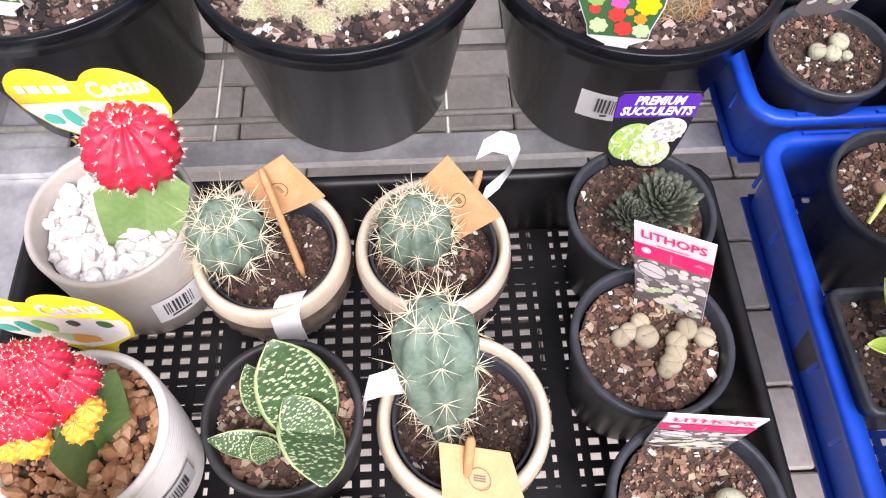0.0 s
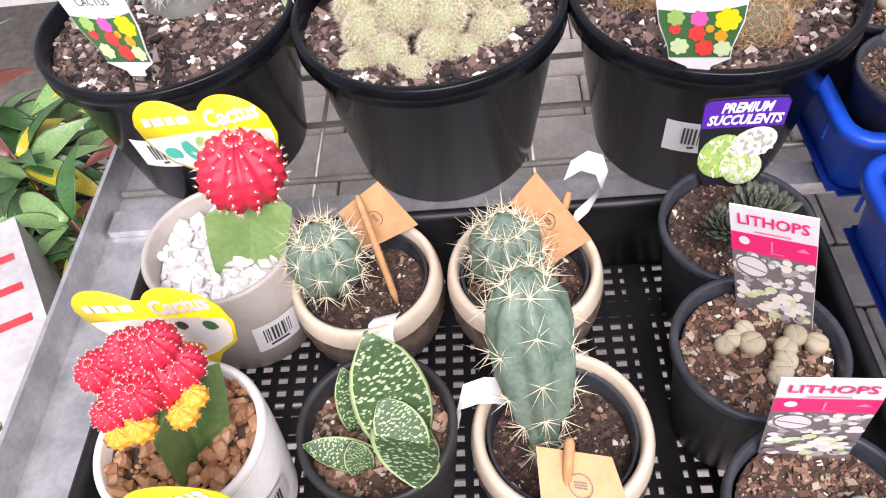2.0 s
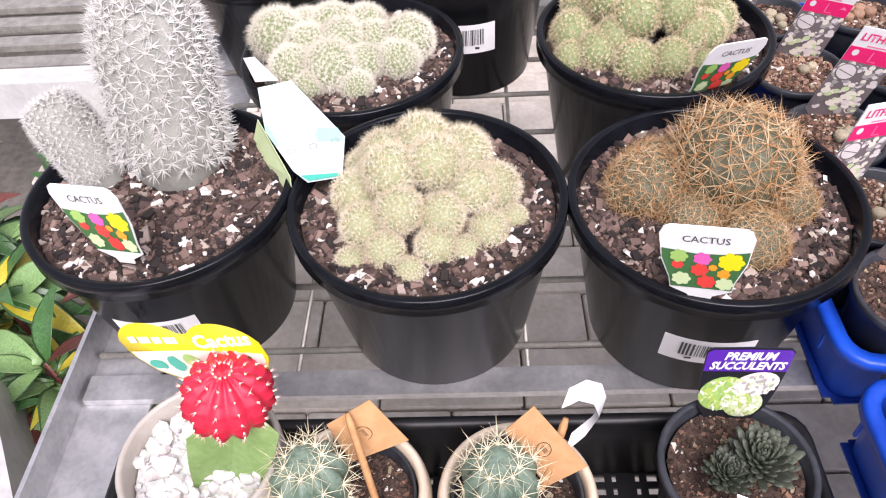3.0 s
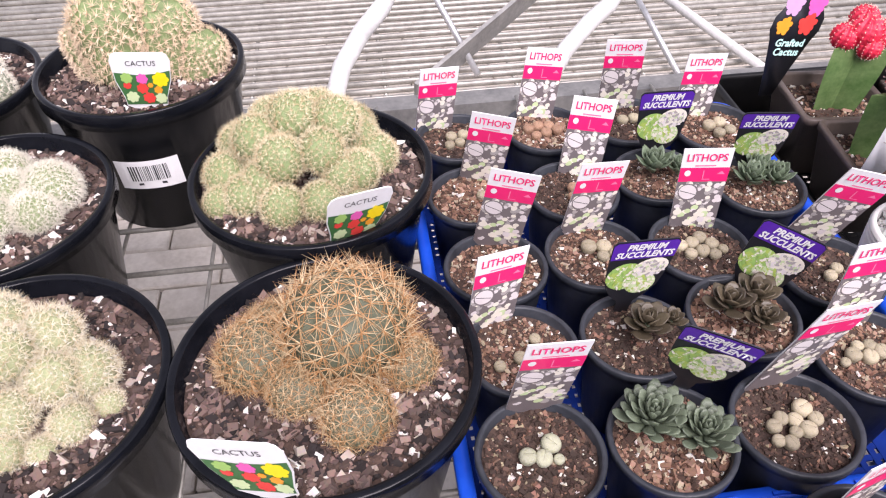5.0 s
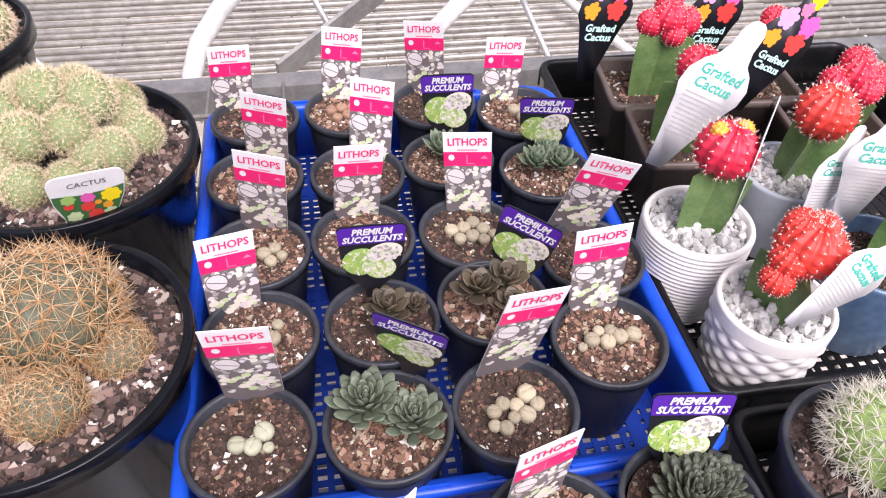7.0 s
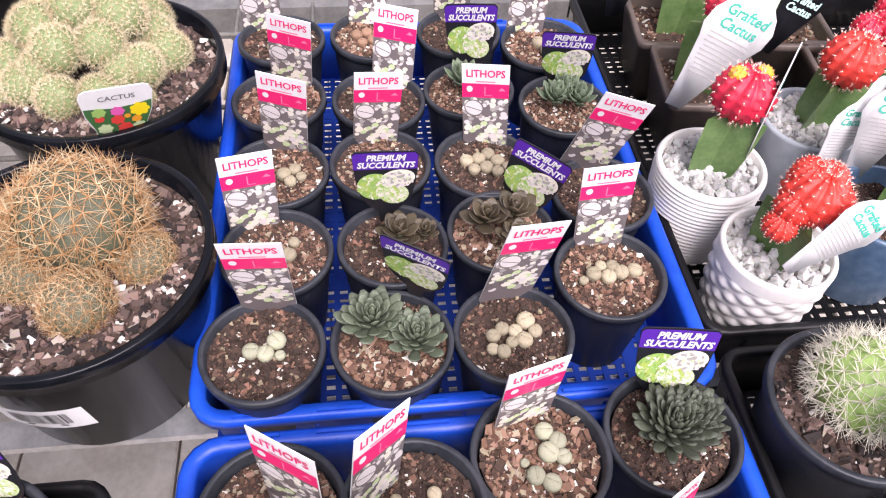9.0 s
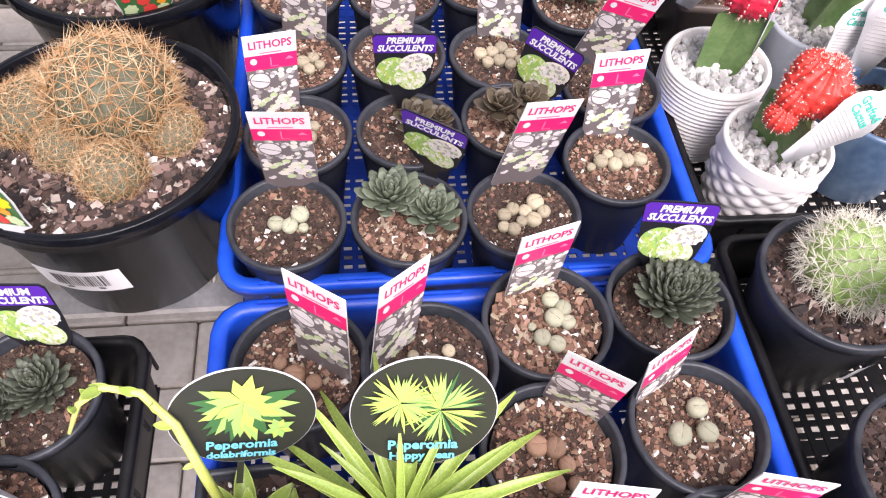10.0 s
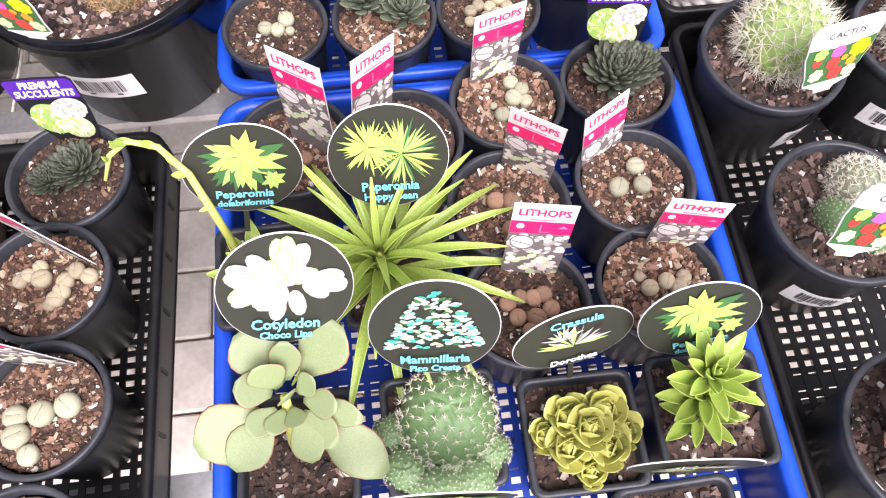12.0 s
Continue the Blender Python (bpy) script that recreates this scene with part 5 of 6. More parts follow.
# ---- yellow heart-shaped cards ----
def heart_card(owner, where, words="Cactus"):
    """where: middle of the top in the world, and three turns."""
    out = []
    for k in range(31):
        s = -1 + 2 * k / 30
        lobe = abs(math.sin(math.pi * min(1.0, abs(s) * 1.02))) ** 0.5 if abs(s) > 0.0 else 0
        top = -0.017 + 0.017 * max(lobe, 0.45 if abs(s) < 0.12 else 0)
        out.append((0.053 * s, top))
    out[0], out[-1] = (-0.053, -0.016), (0.053, -0.016)
    low = [(0.053, -0.03), (0.044, -0.046), (0.024, -0.058), (0.010, -0.072), (0.007, -0.12), (-0.007, -0.12), (-0.010, -0.072), (-0.024, -0.058), (-0.044, -0.046), (-0.053, -0.03)]
    shape = out + low
    inv = owner.matrix_basis.inverted()
    tag = part("heart_card", card(shape[::-1], YELLOWPRINT), owner, inv @ pose(*where) @ Matrix.Diagonal((0.92, 1, 1.25, 1)), "yellow heart-shaped cactus care card")
    g = Geo()
    g.poly([(-0.051, -0.026), (0.0, -0.023), (0.051, -0.025), (0.050, -0.032), (0.042, -0.045), (0.022, -0.056), (0.0, -0.064), (-0.022, -0.056), (-0.042, -0.045), (-0.050, -0.032)], FRONT, CREAMPRINT)
    random.seed(12)
    for i in range(10):
        a = 2 * math.pi * i / 10
        g.oval(0.028 + 0.008 * math.cos(a), -0.036 + 0.007 * math.sin(a), 0.008, 0.0022, FRONT - 0.0002 - 0.00002 * i, CARD, 8, a)
    for x, z, w, h, m in ((-0.022, -0.036, 0.006, 0.010, TEALPRINT), (-0.036, -0.038, 0.007, 0.005, TEALPRINT), (-0.006, -0.034, 0.008, 0.009, GREENPRINT), (0.008, -0.05, 0.012, 0.005, ORANGEPRINT), (-0.006, -0.048, 0.008, 0.006, PALEGREEN), (0.036, -0.03, 0.006, 0.004, DARKGREEN), (0.016, -0.03, 0.005, 0.004, OLIVECARD)):
        for q in range(5):
            g.oval(x + random.uniform(-0.3, 0.3) * w, z + random.uniform(-0.2, 0.2) * h, w * random.uniform(0.5, 0.9), h * random.uniform(0.5, 0.9), FRONT - 0.0004 - 0.00003 * q, m, 10, random.uniform(-0.4, 0.4))
    part("print", g, tag)
    part("lettering", lettering(words, 0.016, CARD, 0.3, 0.0006), tag, pose(0.026, FRONT - 0.0004, -0.0135, 0, -6, 0))
    g = Geo()
    x = -0.044
    for w in (0.006, 0.009, 0.007, 0.010):
        g.poly([(x, -0.017), (x + w, -0.0165), (x + w + 0.001, -0.0105), (x + 0.001, -0.011)], FRONT - 0.0004, CARD)
        x += w + 0.0018
    part("lettering", g, tag)
    return tag


g1 = thing("grafted_cactus", pose(0.001, 0.513, -0.0145), "red grafted cactus in a grey stoneware pot with white stones", "potted cactus", "grafted cacti")
part("pot", POT_GREY, g1)
part("gravel", BED_QUARTZ, g1, pose(0, 0, 0.078))
graft(g1, (0.012, -0.004, 0.06), (0.034, 0.010, 0.135), 0.024, BALL_RED, 0.030, 212, (), STEM_PALE)
heart_card(g1, (0.0085, 0.5450, 0.1874, 4, -7, -8))
barcode(g1, 38, 0.0555, 0.045, 0.034, 0.030, 2, 4)
g2 = thing("grafted_cactus", pose(0.008, 0.364, -0.0145), "red crested grafted cactus in a white ribbed pot with tan pebbles", "potted cactus", "grafted cacti")
part("pot", POT_RIB_FINE, g2)
part("gravel", BED_PEBBLE, g2, pose(0, 0, 0.092))
graft(g2, (0.006, -0.010, 0.08), (0.010, 0.006, 0.148), 0.021, BALL_RED, 0.019, 30, ((-0.9, -0.2, 0.5, 0.72), (0.75, 0.2, 0.9, 0.7), (-0.1, -0.75, 1.1, 0.66), (-0.6, 0.5, 1.4, 0.7), (0.3, 0.4, 1.75, 0.72), (-1.5, 0.1, 1.1, 0.64), (-1.3, -0.7, 0.2, 0.6), (0.75, -0.85, 0.15, 0.46), (1.1, -0.5, 0.45, 0.4), (-0.35, -1.2, 0.2, 0.48), (-1.1, -1.2, -0.2, 0.44)))
heart_card(g2, (-0.0069, 0.4180, 0.1612, 2, -9, -8))
barcode(g2, 58, 0.0505, 0.052, 0.036, 0.028, 3, 6)
g3 = thing("grafted_cactus", pose(0.026, 0.244, -0.0145), "grafted cactus in a white ribbed pot with a yellow card", "potted cactus", "grafted cacti")
part("pot", POT_RIB_FINE, g3)
part("gravel", BED_PEBBLE, g3, pose(0, 0, 0.092, 0, 0, 90))
graft(g3, (0.0, -0.008, 0.08), (0.0, -0.006, 0.13), 0.022, BALL_RED, 0.024, 70)
heart_card(g3, (0.0205, 0.2970, 0.1732, 2, -18, 2))

# ---- gasteria in a black pot ----
def spotted():
    m = paint("spotted dark green leaf", (0.035, 0.075, 0.028), (0.06, 0.115, 0.045), rough=0.45, scale=30, bump=0.1, sss=0.05)
    t, bs = m.node_tree, m.node_tree.nodes["Principled BSDF"]
    vo = t.nodes.new("ShaderNodeTexVoronoi")
    mp = t.nodes.new("ShaderNodeMapping")
    mp.inputs["Scale"].default_value = (26, 34, 26)
    vo.inputs["Scale"].default_value, vo.inputs["Randomness"].default_value = 1.0, 1.0
    nz = t.nodes.new("ShaderNodeTexNoise")
    nz.inputs["Scale"].default_value = 30
    ad = t.nodes.new("ShaderNodeMix")
    ad.data_type = "VECTOR"
    ad.inputs[0].default_value = 0.04
    co = t.nodes.new("ShaderNodeTexCoord").outputs["Object"]
    t.links.new(co, nz.inputs["Vector"]), t.links.new(co, ad.inputs[4]), t.links.new(nz.outputs["Color"], ad.inputs[5])
    t.links.new(ad.outputs[1], mp.inputs["Vector"]), t.links.new(mp.outputs[0], vo.inputs["Vector"])
    rp = t.nodes.new("ShaderNodeValToRGB")
    rp.color_ramp.elements[0].position, rp.color_ramp.elements[1].position = 0.30, 0.42
    rp.color_ramp.elements[0].color, rp.color_ramp.elements[1].color = (1, 1, 1, 1), (0, 0, 0, 1)
    t.links.new(vo.outputs["Distance"], rp.inputs[0])
    mix = t.nodes.new("ShaderNodeMix")
    mix.data_type = "RGBA"
    old = bs.inputs["Base Color"].links[0].from_socket
    t.links.new(rp.outputs[0], mix.inputs[0]), t.links.new(old, mix.inputs[6])
    mix.inputs[7].default_value = (0.42, 0.5, 0.30, 1)
    t.links.new(mix.outputs[2], bs.inputs["Base Color"])
    return m


SPOTTED = spotted()
LEAF_RIM = paint("pale leaf rim", (0.33, 0.42, 0.2), rough=0.5, scale=60, bump=0.05)
LEAF_TONGUE = leaf_mesh([0.15, 0.19, 0.21, 0.215, 0.205, 0.185, 0.15, 0.09, 0.015], 0.05, 0.15, [SPOTTED, LEAF_RIM], n=14, fold=0.12)


def leaf_between(owner, mesh, base, tip, face, wide=1.0, name="leaf"):
    """A leaf from base to tip in the world whose upper side turns to face."""
    inv = owner.matrix_basis.inverted()
    a, b = Vector(base), Vector(tip)
    y = (b - a)
    n = y.length
    y.normalize()
    x = y.cross(Vector(face)).normalized()
    z = x.cross(y)
    m = Matrix(((x.x * n * wide, y.x * n, z.x * n, a.x), (x.y * n * wide, y.y * n, z.y * n, a.y), (x.z * n * wide, y.z * n, z.z * n, a.z), (0, 0, 0, 1)))
    return part(name, mesh, owner, inv @ m)


ga = thing("gasteria_pot", pose(0.120, 0.374, -0.0145), "white-spotted tongue-leaved gasteria in a matt black pot", "potted plant")
part("pot", POT_BLACK, ga)
part("soil", SOILS[2], ga, pose(0, 0, 0.07))
for base, tip, wide in (((0.137, 0.370, 0.058), (0.121, 0.405, 0.137), 1.22), ((0.134, 0.377, 0.066), (0.145, 0.324, 0.082), 1.75), ((0.118, 0.356, 0.060), (0.078, 0.364, 0.074), 1.15), ((0.108, 0.378, 0.058), (0.102, 0.401, 0.100), 1.0), ((0.143, 0.356, 0.066), (0.125, 0.382, 0.092), 1.7), ((0.112, 0.350, 0.058), (0.107, 0.362, 0.080), 1.6), ((0.143, 0.362, 0.058), (0.155, 0.349, 0.066), 1.4), ((0.122, 0.390, 0.058), (0.133, 0.404, 0.100), 0.9)):
    leaf_between(ga, LEAF_TONGUE, base, tip, (0.35, -0.75, 0.6), wide)

# ---- square pots at the front of the blue crate, with round picture tags ----
def fan(g, cx, cz, n, length, width, a0, a1, mats, y, seed):
    random.seed(seed)
    for i in range(n):
        a = radians(a0 + (a1 - a0) * (i + 0.5) / n + random.uniform(-8, 8))
        q = length * random.uniform(0.7, 1.0)
        c, s = math.cos(a), math.sin(a)
        g.poly([(cx, cz), (cx + 0.55 * q * c - width * s, cz + 0.55 * q * s + width * c), (cx + q * c, cz + q * s), (cx + 0.55 * q * c + width * s, cz + 0.55 * q * s - width * c)], y - 0.00003 * i, random.choice(mats))


def round_tag(owner, where, picture, words=(), rx=0.0408, rz=0.037):
    """A dark round picture tag on a stake; where: foot of the disc, three turns and its height."""
    x, y, z, tx, ty, tz, h = where
    inv = owner.matrix_basis.inverted()
    k = h / 0.074
    m = inv @ pose(x, y, z, tx, ty, tz) @ pose(0, 0, h / 2) @ Matrix.Diagonal((1, 1, max(0.8, k), 1))
    ring = lambda a, b: [(a * math.cos(2 * math.pi * i / 48), b * math.sin(2 * math.pi * i / 48)) for i in range(48)]
    tag = part("round_tag", card(ring(rx, rz), CARD), owner, m, "round dark picture tag with cyan lettering")
    g = Geo().poly(ring(rx - 0.0005, rz - 0.0005), FRONT + 0.0003, OLIVECARD)
    if picture == "star":
        fan(g, 0.0, 0.010, 34, 0.031, 0.0040, -205, 25, (LIMEPRINT, GREENPRINT, GREENPRINT, DARKGREEN), FRONT, 3)
        fan(g, 0.0, 0.013, 11, 0.021, 0.0036, 0, 360, (LIMEPRINT, LIMEPRINT, GREENPRINT), FRONT - 0.001, 4)
        fan(g, 0.02, -0.008, 8, 0.010, 0.0022, 0, 360, (LIMEPRINT, GREENPRINT), FRONT - 0.0014, 6)
    elif picture == "tuft":
        fan(g, 0.009, 0.004, 60, 0.027, 0.0011, 0, 360, (GREENPRINT, LIMEPRINT, DARKGREEN), FRONT, 5)
        fan(g, -0.013, 0.010, 44, 0.022, 0.0011, 0, 360, (GREENPRINT, LIMEPRINT), FRONT - 0.0013, 8)
    elif picture == "flower":
        random.seed(6)
        for i in range(34):
            a, r = random.uniform(0, 6.28), 0.025 * math.sqrt(random.random())
            g.oval(1.15 * r * math.cos(a), 0.008 + 0.75 * r * math.sin(a), 0.0093, 0.0053, FRONT - 0.00005 * i + 0.000025, random.choice((GREYPRINT, GREYPRINT, GREENPRINT)), 12, a)
            g.oval(1.15 * r * math.cos(a), 0.008 + 0.75 * r * math.sin(a), 0.0085, 0.0045, FRONT - 0.00005 * i, random.choice((CREAMPRINT, STONEPRINT, PALEGREEN, STONEPRINT, BLUSHPRINT)), 12, a)
    elif picture == "dome":
        random.seed(7)
        for i in range(260):
            u, v = random.uniform(-1, 1), random.uniform(0, 1)
            g.oval(0.031 * u * math.sqrt(1 - 0.5 * v * v), -0.012 + 0.042 * v * math.sqrt(max(0, 1 - u * u)), 0.0026, 0.0011, FRONT - 0.000008 * i, random.choice((AQUA, AQUA, TEALPRINT, GREYPRINT, PALEGREEN, DARKGREEN)), 8, random.uniform(-0.5, 0.5))
    else:
        fan(g, 0.0, -0.008, 46, 0.029, 0.0020, 0, 180, (GREYPRINT, OLIVECARD, GREENPRINT, OLIVECARD), FRONT, 9)
        fan(g, -0.008, 0.002, 10, 0.02, 0.0008, 20, 160, (STONEPRINT, GREYPRINT, CREAMPRINT), FRONT - 0.001, 10)
    part("print", g, tag)
    for text, size, dz, mat in words:
        part("lettering", lettering(text, size, mat, 0, 0.0003), tag, pose(0, FRONT - 0.003, dz))
    stake = Geo().box(-0.002, 0.002, -0.0004, 0.0004, -rz - 0.02, -rz + 0.004, OLIVECARD)
    part("stake", stake, tag, smooth=False)
    return tag


def square_plant(x, y, label, name="square_potted_succulent"):
    ob = thing(name, pose(x, y, -0.0145, 0, 0, 2 * math.sin(90 * x)), label, "potted plant", "square potted succulents")
    part("pot", SQUARE_BLACK, ob)
    part("soil", SOIL_SQUARE, ob, pose(0, 0, 0.074, 0, 0, 90 * int(10 * x)))
    return ob


s1 = square_plant(0.515, 0.399, "pale green folded-leaf peperomia with a flower stalk, square black pot")
rosette(s1, -0.006, -0.004, 0.095, 0.042, LEAF_FOLD, 22, 1)
rosette(s1, 0.018, -0.012, 0.088, 0.034, LEAF_FOLD, 16, 2)
inv = s1.matrix_basis.inverted()
stalk = part("flower_stalk", Geo().tube([inv @ Vector(p) for p in ((0.4992, 0.4027, 0.0888), (0.4946, 0.4107, 0.1431), (0.4844, 0.4287, 0.1778), (0.4693, 0.4407, 0.1952), (0.4532, 0.4407, 0.2049), (0.4404, 0.4347, 0.1994), (0.4335, 0.4247, 0.1864))], [0.0032, 0.003, 0.0027, 0.0024, 0.002, 0.0018, 0.001], STEM_GREEN, 8), s1)
random.seed(3)
for k in range(12):
    s = 0.3 + 0.35 * k
    way = [Vector(p) for p in ((0.4946, 0.4107, 0.1431), (0.4844, 0.4287, 0.1778), (0.4693, 0.4407, 0.1952), (0.4532, 0.4407, 0.2049), (0.4404, 0.4347, 0.1994), (0.4335, 0.4247, 0.1864))]
    p = way[min(4, int(s))].lerp(way[min(4, int(s)) + 1], s % 1)
    leaf_between(s1, LEAF_FOLD, p, p + Vector((random.uniform(-0.012, 0.006), random.uniform(-0.012, 0.006), random.uniform(-0.010, 0.012))), (0, -0.5, 1), 1.2, "bud")
round_tag(s1, (0.5105, 0.4245, 0.1279, -17.2, 11.4, 3.7, 0.0789), "star", (("Peperomia", 0.0092, -0.0185, CYAN), ("dolabriformis", 0.0072, -0.0265, CYAN)))
s2 = square_plant(0.615, 0.387, "lime green strap-leaved peperomia in a square black pot")
random.seed(9)
core = part("rosette", Geo().lathe([(0.004, 0.07), (0.005, 0.10), (0.004, 0.13), (0.0005, 0.135)], STEM_GREEN, 10), s2, pose(-0.012, -0.004, 0))
for i in range(40):
    s = (i + 0.5) / 40
    n = 0.058 + 0.052 * math.sin(min(1, s * 1.5) * 1.57) * random.uniform(0.85, 1.1)
    part("leaf", LEAF_STRAP, core, pose(0, 0, 0.135 - 0.05 * s, 0, 0, i * 137.5) @ pose(0, 0.004, 0, 80 - 66 * s + random.uniform(-8, 8)) @ Matrix.Diagonal((0.72 * n, n, n, 1)))
round_tag(s2, (0.6161, 0.4119, 0.1363, -17.4, 1.4, -2.2, 0.0897), "tuft", (("Peperomia", 0.0092, -0.0185, CYAN), ("Happy Bean", 0.0078, -0.0265, CYAN)))
s3 = square_plant(0.532, 0.259, "pale round-leaved cotyledon with reddish leaf edges, square black pot")
random.seed(14)
core = part("rosette", Geo().tube([(0, 0, 0.06), (0.002, 0.004, 0.11), (0.003, 0.024, 0.150)], [0.006, 0.005, 0.003], STEM_GREEN, 10), s3)
for k, (dx, dy, deep, wide) in enumerate(((42, 42, 4, 0.86), (-24, 44, 2, 0.9), (-58, -26, -4, 0.92), (6, 34, 10, 0.72), (-30, 8, 8, 0.95), (24, 6, 12, 0.85), (36, -12, 8, 0.8), (50, -20, 0, 0.5), (-24, -24, 8, 0.8), (-8, -28, 12, 0.85), (10, -26, 14, 0.8), (32, -36, 4, 0.7), (-12, 18, 18, 1.0), (6, -8, 22, 0.9), (-36, -42, 0, 0.8), (18, -44, 2, 0.8), (58, -50, -26, 0.6))):
    tip = Vector((0.535 + dx / 1000, 0.283 + 0.91 * dy / 1000, 0.135 + 0.41 * dy / 1000 + deep / 1000))
    foot = Vector((0.537, 0.283, 0.130)).lerp(tip, 0.3)
    leaf_between(s3, LEAF_COTY, foot, tip, (0.15 * math.sin(k * 2.0), -0.4 + 0.2 * math.cos(k * 1.4), 1.0), wide)
round_tag(s3, (0.5403, 0.3141, 0.1508, -22.1, 11.4, 1.0, 0.0933), "flower", (("Cotyledon", 0.0098, -0.0205, CYAN), ("Choco Lips", 0.007, -0.0285, CYAN)))
s4 = square_plant(0.635, 0.261, "green knobbly mammillaria cluster in a square black pot")
cactus_head(s4, 0.004, 0.006, 0.082, 0.033, "knob", 0)
for k, (dx, dy, r) in enumerate(((-0.026, -0.02, 0.017), (-0.006, -0.034, 0.018), (0.016, -0.032, 0.017), (0.030, -0.016, 0.015), (-0.034, 0.004, 0.014), (0.004, -0.022, 0.016), (-0.018, -0.036, 0.014))):
    cactus_head(s4, dx, dy, 0.07, r, "knob", k + 1)
round_tag(s4, (0.6332, 0.2902, 0.1244, -14.9, 0.8, -4.1, 0.1021), "dome", (("Mammillaria", 0.0092, -0.0205, CYAN), ("Pico Cresta", 0.007, -0.0285, CYAN)))
s5 = square_plant(0.735, 0.249, "lime and amber crassula rosettes in a square black pot")
for k, (dx, dy, dz, r) in enumerate(((-0.012, 0.008, 0.014, 0.026), (0.014, 0.010, 0.014, 0.026), (0.012, -0.014, 0.010, 0.026), (-0.014, -0.012, 0.010, 0.025), (0.0, -0.002, 0.024, 0.025), (-0.028, 0.0, 0.004, 0.02), (0.028, -0.004, 0.004, 0.021), (0.0, -0.028, 0.002, 0.020))):
    rosette(s5, dx, dy, 0.08 + dz, 0.9 * r, LEAF_LIME, 19, k + 40, spread=0.85)
round_tag(s5, (0.7313, 0.2927, 0.0906, -19.2, 0.4, 8.6, 0.0668), "spray", (("Crassula", 0.011, 0.0245, CYAN), ("Dorothea", 0.0088, -0.0225, CARD)), rx=0.044, rz=0.034)
s6 = square_plant(0.831, 0.254, "upright striped-leaf peperomia in a square black pot")
rosette(s6, -0.014, 0.012, 0.136, 0.036, LEAF_FOLD, 22, 4, spread=0.75)
rosette(s6, -0.014, 0.004, 0.115, 0.038, LEAF_FOLD, 20, 5, spread=0.5)
rosette(s6, -0.012, -0.004, 0.09, 0.034, LEAF_FOLD, 16, 6, spread=0.4)
round_tag(s6, (0.8223, 0.2898, 0.0980, -15.4, -14.3, 1.1, 0.0862), "star", (("Peperomia", 0.0088, -0.0185, CYAN), ("dolabriformis", 0.0066, -0.0255, CYAN)))
for x, tz, pic, lab in ((0.535, 4, "flower", "dark-leaved succulent in a square black pot behind its tag"), (0.632, -4, "star", "small succulent in a square black pot with a round tag"), (0.79, -6, "spray", "succulent in a square black pot with a tilted round tag")):
    q = square_plant(x, 0.166, lab)
    rosette(q, 0, 0.0, 0.085, 0.032, LEAF_GREEN, 24, int(1000 * x))
    round_tag(q, (x, 0.209, 0.112, 1, 4 if x < 0.7 else -12, tz, 0.06), pic)

# ---- pots in the black tray beyond the crates ----
def mid_pot(x, y, label, tag=None, z=-0.0145, sticker=None):
    ob = thing("cactus_pot", pose(x, y, z), label, "potted cactus", "medium potted cacti")
    part("pot", POT_MID, ob)
    part("soil", SOIL_MID, ob, pose(0, 0, 0.096))
    if tag:
        put_tag(ob, tag, "cactus")
    if sticker is not None:
        barcode(ob, sticker, 0.059, 0.055, 0.05, 0.03, 8)
    return ob


m1 = mid_pot(0.961, 0.548, "bright green globe cactus with white hairy spines in a black pot", (0.9781, 0.4920, 0.0982, -5.9, -7.4, 7.3, 0.0888), sticker=30)
cactus_head(m1, 0.006, 0.006, 0.094, 0.037, "lime", 2)
m2 = mid_pot(0.972, 0.391, "low clustered green cactus in a black pot with bark", (0.9471, 0.3510, 0.1356, -10.4, 6.7, -9.7, 0.0516), sticker=-20)
for k, (dx, dy, r) in enumerate(((0.016, 0.018, 0.024), (0.034, -0.006, 0.022), (-0.008, -0.002, 0.016), (0.012, -0.016, 0.019))):
    cactus_head(m2, dx, dy, 0.09, r, "pale" if k < 2 else "knob", k)
m3 = mid_pot(1.101, 0.551, "black pot of cactus with a white barcode sticker", None, sticker=-25)
cactus_head(m3, 0.0, 0.0, 0.092, 0.034, "lime", 1)
m4 = mid_pot(0.972, 0.214, "pink-edged pale succulent in a black pot")
random.seed(21)
core = part("rosette", Geo().lathe([(0.006, 0.08), (0.006, 0.11), (0.0005, 0.115)], STEM_GREEN, 10), m4)
for i in range(16):
    s = (i + 0.5) / 16
    n = 0.03 + 0.03 * s
    part("leaf", LEAF_COTY, core, pose(0, 0, 0.12 - 0.02 * s, 0, 0, i * 137.5) @ pose(0, 0.004, 0, 75 - 60 * s) @ Matrix.Diagonal((n, n, n, 1)))


# ---- grafted cacti in glazed and square pots, with shaped tags ----
def peanut(k=1.0):
    """The outline of a shaped tag: a round head over a broad body."""
    pts = []
    for z, w in ((0.0, 0.003), (-0.002, 0.006), (-0.008, 0.009), (-0.020, 0.0095), (-0.030, 0.013), (-0.036, 0.020), (-0.046, 0.026), (-0.058, 0.0265), (-0.068, 0.022), (-0.082, 0.018), (-0.10, 0.013), (-0.125, 0.007)):
        pts.append((w * k, z * k))
    return pts


